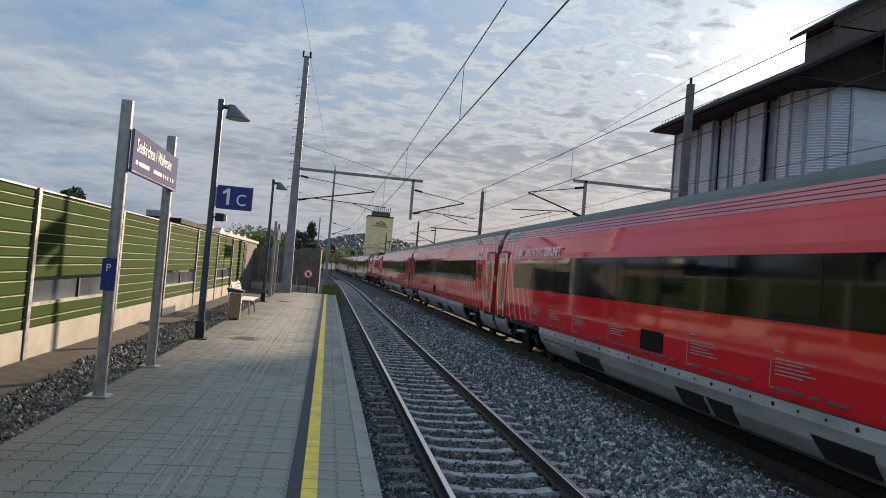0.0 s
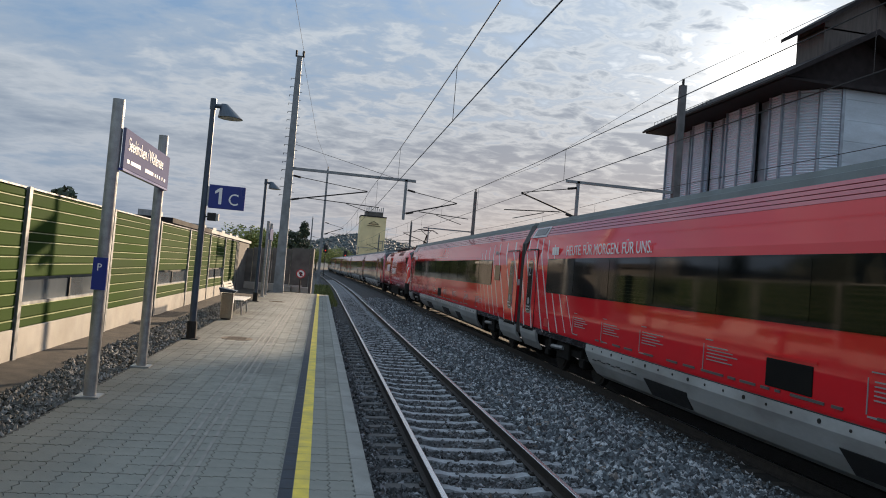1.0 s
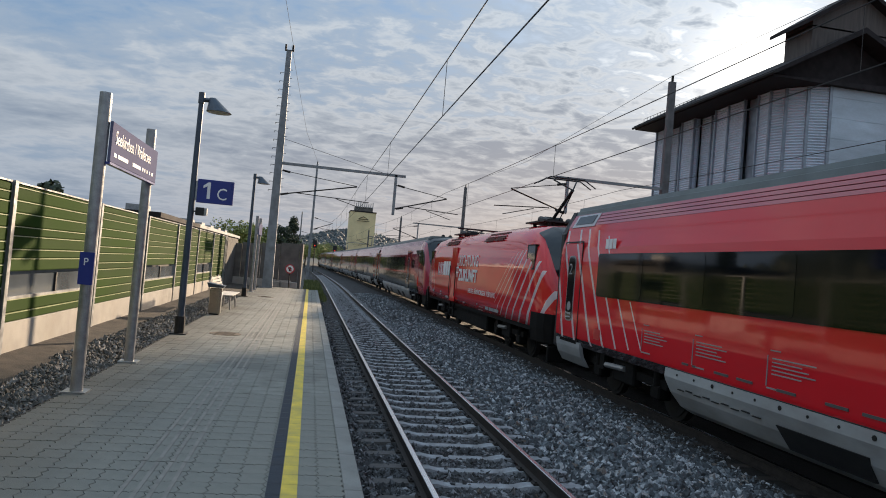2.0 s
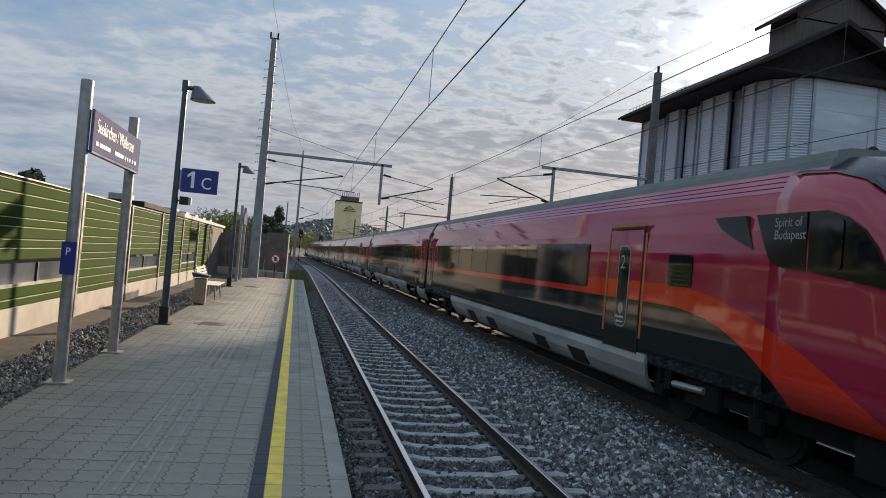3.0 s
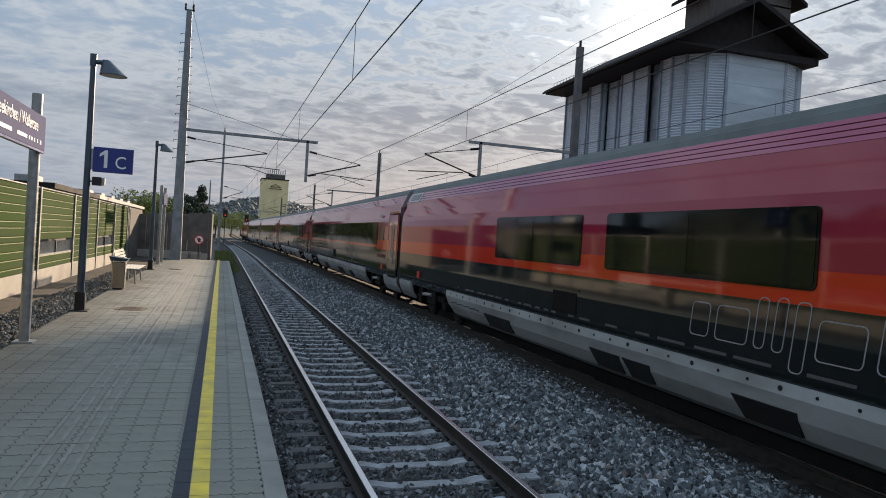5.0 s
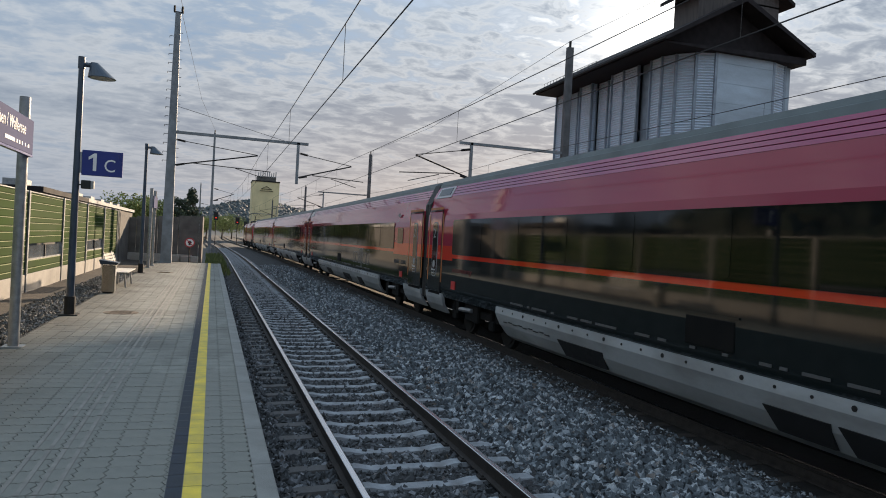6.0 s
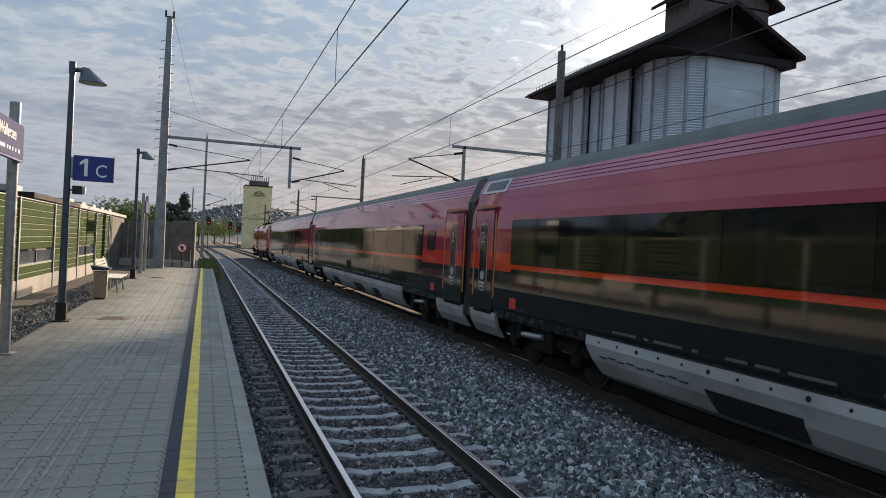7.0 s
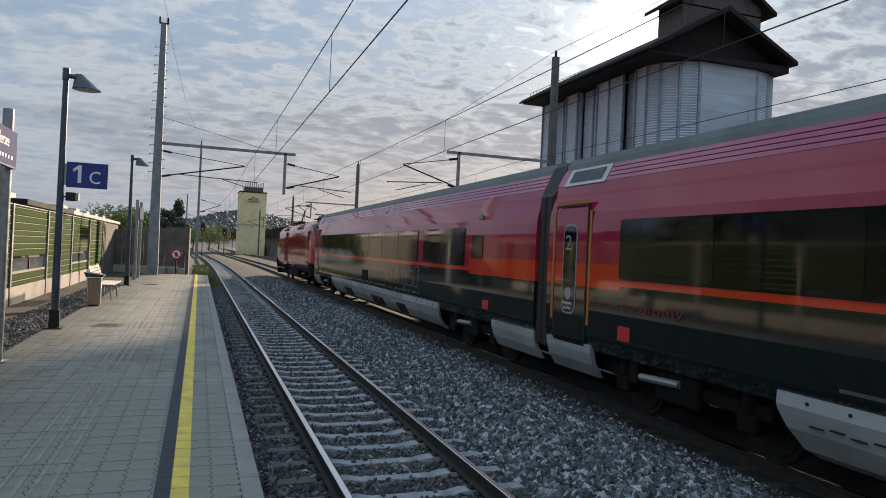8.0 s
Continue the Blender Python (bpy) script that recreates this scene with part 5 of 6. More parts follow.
def build_name_sign(y0, y1, x, detailed=True):
    sign = thing("station_sign", "slate station name board between two grey steel posts", "station sign", "station signs")
    for y in (y0, y1):
        ring = [(0.069 * math.cos(k * math.pi / 12), 0.069 * math.sin(k * math.pi / 12)) for k in range(24)]
        p = part("post", loft(bmesh.new(), [[(x + a, y + b, z) for a, b in ring] for z in (0.0, 3.45)]), M_GALV, sign, "round grey steel post")
        mesh_box("base_plate", M_GALV, p, x - 0.13, x + 0.13, y - 0.13, y + 0.13, 0.0, 0.018)
    b = mesh_box("board", M_SIGNGREY, sign, x + 0.082, x + 0.115, y0 - 0.02, y1 + 0.02, 2.66, 3.13, bevel=0.006, label="slate board with white writing")
    bm = bmesh.new()
    box(bm, x + 0.06, x + 0.118, y0 - 0.02, y1 + 0.02, 2.63, 2.658)
    part("board_edge", bm, M_SIGNBLUE, b)
    if detailed:
        lettering("station_name", "Seekirchen / Wallersee", 0.225, M_WHITE, b, pose(x + 0.118, y0 + 0.12, 2.89, 90, 0, 90), 0.86, 0.002)
        bm = bmesh.new()
        for ya, yb in ((0.12, 0.22), (0.28, 0.75), (0.98, 1.42), (1.5, 1.56), (1.62, 1.68), (1.76, 1.81), (1.92, 1.96), (2.06, 2.14)):
            box(bm, x + 0.116, x + 0.119, y0 + ya, y0 + yb, 2.735, 2.782)
        tagged(part("small_print", bm, M_WHITE, b), kind="stuff")
        p = mesh_box("parking_plate", M_SIGNBLUE, sign, x - 0.078, x + 0.078, y0 - 0.095, y0 - 0.083, 1.23, 1.60, label="small blue parking plate")
        lettering("plate_letter", "P", 0.12, M_WHITE, p, pose(x - 0.035, y0 - 0.097, 1.45, 90, 0, 0), 0.9, 0.001)
    return sign


def build_lamp(x, y, number):
    lamp = thing("platform_lamp", "slim dark blue platform lamp with a cone shade", "street lamp", "platform lamps")
    mesh_tube("pole", M_POLEBLUE, lamp, (x, y, 0.0), (x, y, 4.86), 0.075, 14, 0.05, "dark blue tapered pole")
    mesh_tube("foot", M_CAST, lamp, (x, y, 0.0), (x, y, 0.36), 0.10, 14, 0.095)
    mesh_box("base_plate", M_CAST, lamp, x - 0.16, x + 0.16, y - 0.16, y + 0.16, 0.0, 0.02)
    mesh_tube("arm", M_POLEBLUE, lamp, (x, y, 4.78), (x + 0.16, y, 4.78), 0.045, 10)
    mesh_tube("finial", M_POLEBLUE, lamp, (x, y, 4.7), (x, y, 4.92), 0.065, 12)
    bm = bmesh.new()
    seg = 20
    top, low, inn = [], [], []
    for i in range(seg):
        a = 2 * math.pi * i / seg
        top.append(bm.verts.new((x + 0.22 + 0.07 * math.cos(a), y + 0.07 * math.sin(a), 4.83)))
        low.append(bm.verts.new((x + 0.36 + 0.25 * math.cos(a), y + 0.25 * math.sin(a), 4.55 + 0.0 * math.cos(a))))
        inn.append(bm.verts.new((x + 0.36 + 0.22 * math.cos(a), y + 0.22 * math.sin(a), 4.56)))
    for i in range(seg):
        j = (i + 1) % seg
        bm.faces.new((low[i], low[j], top[j], top[i]))
        bm.faces.new((low[j], low[i], inn[i], inn[j]))
    bm.faces.new(top)
    part("shade", bm, M_POLEBLUE, lamp, "cone-shaped lamp shade")
    bm = bmesh.new()
    tube(bm, (x + 0.36, y, 4.545), (x + 0.36, y, 4.575), 0.215, 20)
    part("diffuser", bm, M_SKIRT, lamp, "pale frosted diffuser")
    if number:
        p = mesh_box("sector_sign", M_SIGNBLUE, lamp, x + 0.09, x + 0.80, y - 0.045, y + 0.02, 2.68, 3.16, bevel=0.006, label="blue platform sector sign")
        bm = bmesh.new()
        one = ((0.285, 0.0), (0.345, 0.0), (0.345, 0.335), (0.300, 0.335), (0.205, 0.262), (0.205, 0.205), (0.285, 0.255))
        loft(bm, [[(x + a, y - d, 2.77 + b) for a, b in one] for d in (0.045, 0.049)])
        part("sector_text", bm, M_WHITE, p)
        lettering("sector_text", "C", 0.34, M_WHITE, p, pose(x + 0.47, y - 0.047, 2.77, 90, 0, 0), 0.9, 0.001)
        mesh_box("bracket", M_GALV, lamp, x + 0.05, x + 0.10, y - 0.02, y + 0.01, 2.72, 3.12)
        s = mesh_box("loudspeaker", M_BLACK, lamp, x + 0.10, x + 0.27, y - 0.10, y + 0.06, 2.42, 2.58, bevel=0.01, label="small boxy loudspeaker")
        mesh_box("speaker_face", M_SKIRT, s, x + 0.27, x + 0.32, y - 0.09, y + 0.05, 2.43, 2.57)
        mesh_box("speaker_arm", M_BLACK, s, x + 0.04, x + 0.11, y - 0.02, y + 0.01, 2.48, 2.51)
    return lamp


def build_bench_and_bin():
    b = thing("litter_bin", "square stainless litter bin with a blue-grey hood", "litter bin")
    mesh_box("body", M_STAINLESS, b, -2.56, -2.26, 19.6, 19.92, 0.03, 0.72, bevel=0.015)
    bm = bmesh.new()
    vs = [(-2.60, 19.56, 0.74), (-2.22, 19.56, 0.74), (-2.22, 19.96, 0.74), (-2.60, 19.96, 0.74)]
    vt = [(-2.64, 19.52, 0.86), (-2.18, 19.52, 0.80), (-2.18, 20.0, 0.80), (-2.64, 20.0, 0.86)]
    loft(bm, [vs, vt])
    part("hood", bm, M_POLEBLUE, b, "slanting blue-grey hood")
    mesh_box("sticker", M_WHITE, b, -2.255, -2.25, 19.68, 19.8, 0.45, 0.62)
    mesh_box("plinth", M_CAST, b, -2.53, -2.29, 19.63, 19.89, 0.0, 0.03)
    n = thing("bench", "pale slatted platform bench with metal legs", "bench")
    for i in range(6):
        mesh_box("seat_slat", M_BENCH, n, -2.62 + i * 0.085, -2.555 + i * 0.085, 21.3, 23.4, 0.435, 0.46, bevel=0.004)
    for i in range(5):
        x, z = -2.66 - i * 0.03, 0.53 + i * 0.085
        bm = box(bmesh.new(), x - 0.012, x + 0.012, 21.3, 23.4, z, z + 0.065, 0.004)
        part("back_slat", bm, M_BENCH, n)
    for y in (21.6, 23.1):
        bm = bmesh.new()
        tube(bm, (-2.2, y, 0.0), (-2.25, y, 0.435), 0.025, 8)
        tube(bm, (-2.58, y, 0.0), (-2.58, y, 0.435), 0.025, 8)
        tube(bm, (-2.62, y, 0.42), (-2.82, y, 0.97), 0.02, 8)
        tube(bm, (-2.62, y, 0.42), (-2.15, y, 0.42), 0.02, 8)
        part("leg", bm, M_GALV, n)


M_BENCH = material("pale_grey_bench_slat", (0.50, 0.48, 0.44), 0.55, scale=6, vary=0.15)


def build_end_wall():
    w = thing("end_wall", "dark grey panelled wall closing off the platform end", "wall", kind="structure")
    for i in range(4):
        x0 = -4.9 + i * 1.07
        mesh_box("panel", M_DKCONC, w, x0, x0 + 1.05, 41.0, 41.18, -0.3, 2.25 + 0.08 * i, bevel=0.01)
    mesh_box("panel", M_DKCONC, w, -0.62, -0.45, 41.0, 47.0, -0.8, 2.55)
    mesh_box("plinth", M_CONCRETE, w, -4.6, -0.95, 40.85, 40.99, -0.1, 0.35, bevel=0.01)
    mesh_box("infill", M_DKCONC, w, -4.35, -4.2, 37.1, 41.0, -0.1, 2.4)
    for k in range(3):
        mesh_box("white_block", M_CONCRETE, w, -2.0 + k * 0.5, -1.6 + k * 0.5, 40.6, 40.84, -0.05, 0.28, bevel=0.02)
    s = thing("no_entry_sign", "round white prohibition sign with a red rim on a post", "sign")
    x, y, z = -1.05, 39.7, 1.05
    mesh_tube("post", M_CAST, s, (x, y + 0.05, -0.5), (x, y + 0.05, z + 0.1), 0.03, 8)
    mesh_tube("rim", M_SIGNRED, s, (x, y, z), (x, y - 0.02, z), 0.26, 28, label="red rim")
    mesh_tube("face", M_WHITE, s, (x, y - 0.021, z), (x, y - 0.026, z), 0.20, 28, label="white disc")
    bm = bmesh.new()
    box(bm, -0.055, 0.055, -0.004, 0.004, -0.13, 0.10, 0.003)
    box(bm, -0.10, 0.10, -0.004, 0.004, -0.02, 0.04, 0.003)
    g = part("pictogram", bm, M_BLACK, s, "black pictogram")
    g.matrix_basis = pose(x, y - 0.031, z)
    bm = box(bmesh.new(), -0.19, 0.19, -0.004, 0.004, -0.022, 0.022)
    g = part("slash", bm, M_SIGNRED, s, "red slash")
    g.matrix_basis = pose(x, y - 0.040, z, 0, 45, 0)


M_SIGNRED = material("red_sign_rim", (0.45, 0.02, 0.03), 0.4, scale=3, vary=0.05)


# ---- overhead line ----
M_MASTDARK = material("dark_concrete_mast", (0.12, 0.12, 0.125), 0.8, scale=3, vary=0.2, fine=60)


def build_mast(x, y, top, tall):
    m = thing("catenary_mast", "grey steel catenary mast with brackets and climbing steps", "catenary mast", "catenary masts")
    bm = bmesh.new()
    a, b = 0.27, 0.13
    base = -0.6
    loft(bm, [[(x - w, y - w * 0.75, z), (x + w, y - w * 0.75, z), (x + w, y + w * 0.75, z), (x - w, y + w * 0.75, z)] for z, w in ((base, a if tall else (0.18 if x > 10 else 0.15)), (top, b if tall else (0.145 if x > 10 else 0.10)))])
    part("mast", bm, M_MAST if x < 10 else M_MASTDARK, m, "tapered grey mast")
    if tall:
        cap = mesh_box("top_plate", M_CAST, m, x - 0.22, x + 0.26, y - 0.05, y + 0.05, top, top + 0.06)
        for s in (-0.18, 0.2):
            mesh_tube("top_insulator", M_CAST, cap, (x + s, y, top + 0.06), (x + s, y, top + 0.34), 0.055, 8)
    else:
        mesh_tube("top_insulator", M_CAST, m, (x, y, top), (x, y, top + 0.30), 0.06, 8, label="dark insulator on top")
    if tall:
        bm = bmesh.new()
        z = 5.2
        while z < top - 0.8:
            w = a + (b - a) * (z - base) / (top - base)
            tube(bm, (x - w, y, z), (x - w - 0.2, y, z), 0.014, 5)
            tube(bm, (x - w - 0.2, y, z), (x - w - 0.2, y, z - 0.09), 0.014, 5)
            tube(bm, (x + w, y, z + 0.2), (x + w + 0.13, y, z + 0.2), 0.014, 5)
            z += 0.45
        tagged(part("climbing_steps", bm, M_CAST, m), kind="stuff")
    return m


def bracket(m, x, y, z, reach, side):
    """Tubular cantilever that carries the messenger and contact wires."""
    bm = bmesh.new()
    e = x + side * reach
    tube(bm, (x, y, z - 0.75), (e, y, z + 0.08), 0.035, 8)
    tube(bm, (x, y, z + 0.55), (e, y, z + 0.10), 0.02, 6)
    tube(bm, (x + side * 0.8, y, z - 0.58), (e + side * 0.7, y, z - 0.72), 0.025, 6)
    tube(bm, (e - side * 1.1, y, z - 0.68), (e + side * 0.3, y, z - 1.06), 0.02, 6)
    for zz in (z - 0.75, z + 0.55):
        tube(bm, (x + side * 0.1, y, zz), (x + side * 0.5, y, zz + (0.10 if zz < z else -0.07)), 0.055, 8)
    part("cantilever", bm, M_CAST, m, "tubular cantilever with insulators")


def wire(name, label, pts, r):
    bm = bmesh.new()
    loft(bm, [[(x + r * math.cos(1.2566 * i), y, z + r * math.sin(1.2566 * i)) for i in range(5)] for x, y, z in pts], caps=False)
    return tagged(part(name, bm, M_WIRE), label, "overhead wire", "overhead wires")


def build_catenary():
    m = build_mast(-2.1, 38.0, 12.7, True)
    bracket(m, -1.95, 38.0, 5.75, 4.1, 1)
    bm = bmesh.new()
    box(bm, -1.95, 4.75, 37.92, 38.06, 6.60, 6.74)
    part("cross_beam", bm, M_MAST, m, "horizontal grey cross beam")
    bm = bmesh.new()
    box(bm, 4.15, 4.29, 37.92, 38.06, 4.5, 6.7)
    hang = part("drop_post", bm, M_MAST, m, "hanging drop post")
    bracket(m, 4.25, 38.0, 5.6, 2.9, 1)
    mesh_tube("stay", M_WIRE, m, (-1.98, 38.0, 8.0), (3.6, 38.0, 6.72), 0.012, 5)
    for x, y, top in ((-0.15, 79.0, 12.3), (-2.1, 125.0, 9.5)):
        k = build_mast(x, y, top, False)
        bracket(k, x + 0.15, y, 5.75, T1 + bend(y) - x - 0.1, 1)
    for x, y, top, arm in ((15.5, 29.2, 11.2, True), (15.2, 70.7, 10.5, True), (14.6, 118.0, 10.0, True), (13.0, 165.0, 9.5, True)):
        k = build_mast(x, y, top, False)
        bm = bmesh.new()
        box(bm, x - 5.2, x - 0.1, y - 0.06, y + 0.06, 6.2, 6.32)
        box(bm, x - 4.7, x - 4.58, y - 0.06, y + 0.06, 4.7, 6.3)
        part("cross_beam", bm, M_MAST, k, "horizontal grey cross beam")
        bracket(k, x - 4.6, y, 5.45, 2.6, -1)
    for cx, ys in ((T1, (-12, 38.0, 79.0, 125.0, 180.0, 240.0)), (T2, (-22, 38.0, 79.0, 125.0, 180.0, 240.0)), (13.3, (-20, 29.2, 70.7, 118.0, 165.0, 230.0))):
        for j, (ya, yb) in enumerate(zip(ys, ys[1:])):
            n = 10
            za = 6.0
            mess, cont = [], []
            for i in range(n + 1):
                u = i / n
                y = ya + (yb - ya) * u
                x = cx + bend(y) + (0.1 if j % 2 else -0.1) * (1 - 2 * u) - (0.45 if cx == T2 else 0.0)
                mess.append((x, y, za - 0.25 * 4 * u * (1 - u)))
                cont.append((x, y, 4.66 if cx == T1 else 4.85))
            wire("messenger_wire", "dark messenger wire over the track", mess, 0.011)
            w = wire("contact_wire", "dark contact wire over the track", cont, 0.011)
            bm = bmesh.new()
            for i in range(1, n):
                if i % 2:
                    tube(bm, mess[i], cont[i], 0.006, 4, caps=False)
            tagged(part("droppers", bm, M_WIRE), "thin dropper wires between the overhead wires", "overhead wire", kind="stuff")
    wire("feeder_wire", "thin dark feeder wire along the masts", [(-1.9, 38.0, 13.0), (-2.2, 12.0, 11.6), (-2.3, -14, 13)], 0.009)
    wire("feeder_wire", "thin dark feeder wire along the masts", [(-2.0, 38.0, 13.0), (-1.2, 58, 12.0), (-0.15, 79.0, 12.6)], 0.009)
    wire("feeder_wire", "thin dark feeder wire along the masts", [(15.5, -25, 12.2), (15.5, 2, 10.8), (15.5, 29.2, 11.5)], 0.011)
    wire("feeder_wire", "thin dark feeder wire along the masts", [(15.5, 29.2, 11.5), (15.3, 50, 10.4), (15.2, 70.7, 10.8)], 0.011)


# ---- buildings and distance ----
def ribbed_wall(pts, z0, z1, pitch):
    """Sheet wall over a line of plan points, with level corrugations."""
    bm = bmesh.new()
    rows = int((z1 - z0) / pitch * 2)
    out = []
    for i in range(len(pts)):
        p, q = Vector(pts[max(i - 1, 0)]), Vector(pts[min(i + 1, len(pts) - 1)])
        d = (q - p).normalized()
        out.append((d.y, -d.x))
    prev = None
    for j in range(rows + 1):
        z = z0 + (z1 - z0) * j / rows
        o = 0.036 if j % 2 else -0.036
        cur = [bm.verts.new((x + nx * o, y + ny * o, z)) for (x, y), (nx, ny) in zip(pts, out)]
        if prev:
            for i in range(len(pts) - 1):
                bm.faces.new((prev[i], prev[i + 1], cur[i + 1], cur[i]))
        prev = cur
    bmesh.ops.recalc_face_normals(bm, faces=bm.faces[:])
    return bm


def build_silo():
    s = thing("grain_silo", "weathered corrugated metal grain silos under a dark gabled roof", "silo")
    top = 14.6
    cells = [[(27.1, 39.6), (27.1, 38.4), (27.5, 37.5), (28.3, 36.6), (29.4, 36.1)], [(33.9, 36.1), (35.2, 36.5), (36.0, 37.4), (36.0, 51.0)],
             [(27.45, 44.32), (27.05, 44.25), (27.0, 42.66), (27.05, 40.95)], [(27.55, 47.0), (27.6, 45.6), (27.55, 44.34)], [(27.5, 48.85), (27.05, 48.78), (27.05, 47.05), (27.5, 47.0)],
             [(27.55, 51.5), (27.6, 50.1), (27.55, 48.87)], [(28.4, 53.0), (27.15, 52.95), (27.1, 51.55), (27.5, 51.5)]]
    for pts in cells:
        c = part("silo_shell", ribbed_wall(pts, -0.9, top, 0.17), M_SILO, s, "corrugated metal silo shell")
        for x, y in pts:
            bm = box(bmesh.new(), x - 0.13, x + 0.06, y - 0.07, y + 0.05, -0.9, top)
            part("stiffener", bm, M_STIFF, c, "dark upright stiffener")
    mesh_box("inner_core", M_SILOPLAIN, s, 28.45, 35.8, 36.7, 51.5, -0.9, top)
    clad = mesh_box("cladding", M_SILOPLAIN, s, 29.4, 33.9, 36.08, 36.3, -0.9, top, label="plain grey sheet cladding")
    for i in range(13):
        z = -0.9 + 1.24 * i
        mesh_box("sheet", M_SILOPLAIN, clad, 29.42, 33.88, 36.05, 36.085, z, min(z + 1.225, 14.55))
    mesh_box("hopper_window", M_WHITE, s, 32.05, 33.0, 35.96, 36.06, 6.6, 7.55, label="white square inlet cover")
    mesh_tube("chute", M_SILOPLAIN, s, (32.5, 35.75, 7.5), (34.3, 35.4, 4.6), 0.14, 10)
    mesh_box("stair_shaft", M_STIFF, s, 27.35, 28.4, 39.65, 40.93, -0.9, top, label="dark recess between the silos")
    mesh_tube("floodlight_arm", M_GALV, s, (33.2, 36.0, 10.2), (33.8, 35.2, 10.35), 0.05, 6)
    mesh_box("floodlight", M_GALV, s, 33.6, 34.3, 34.9, 35.3, 10.25, 10.42)
    # gabled roof with wide eaves
    y0, y1 = 35.2, 53.2
    bm = bmesh.new()
    ring = [(25.1, 14.85), (30.7, 18.05), (36.35, 15.25), (36.35, 15.0), (30.7, 17.7), (25.1, 14.6)]
    loft(bm, [[(x, y, z) for x, z in ring] for y in (y0, y1)])
    part("roof", bm, M_ROOF, s, "dark gabled roof with wide eaves")
    bm = bmesh.new()
    loft(bm, [[(25.9, y, 15.0), (35.9, y, 15.1), (30.7, y, 17.7)] for y in (36.5, 36.62)])
    part("gable", bm, M_ROOF, s, "dark boarded gable")
    bm = bmesh.new()
    loft(bm, [[(25.2, y, 14.55), (36.1, y, 14.55), (36.1, y, 15.02), (25.2, y, 14.66)] for y in (35.7, 53.1)])
    part("soffit", bm, M_ROOF, s)
    h = mesh_box("head_house", M_HEADHOUSE, s, 28.9, 35.3, 37.5, 40.0, 15.3, 18.7, label="dark head house above the ridge")
    bm = bmesh.new()
    loft(bm, [[(28.9, y, 18.6), (35.3, y, 18.6), (35.3, y, 19.2), (32.1, y, 21.1), (28.9, y, 19.0)] for y in (37.5, 40.0)])
    part("head_house_gable", bm, M_HEADHOUSE, h)
    bm = bmesh.new()
    ring = [(28.1, 18.75), (32.1, 21.4), (36.1, 18.95), (36.1, 18.7), (32.1, 21.1), (28.1, 18.5)]
    loft(bm, [[(x, y, z) for x, z in ring] for y in (36.9, 40.5)])
    part("head_house_roof", bm, M_ROOF, h)
    bm = bmesh.new()
    tube(bm, (25.02, y0, 14.66), (25.02, y1, 14.66), 0.09, 8)
    part("gutter", bm, M_CAST, s)
    bm = bmesh.new()
    for i in range(16):
        y = 44 + i * 0.55
        tube(bm, (25.5, y, 15.05), (25.5, y, 15.35), 0.02, 4)
    tube(bm, (25.5, 44, 15.33), (25.5, 52.3, 15.33), 0.02, 4)
    part("snow_guard", bm, M_CAST, s)


M_HEADHOUSE = material("dark_weathered_boards", (0.10, 0.085, 0.08), 0.8, scale=1.5, vary=0.2, stretch=(4, 4, 0.4))


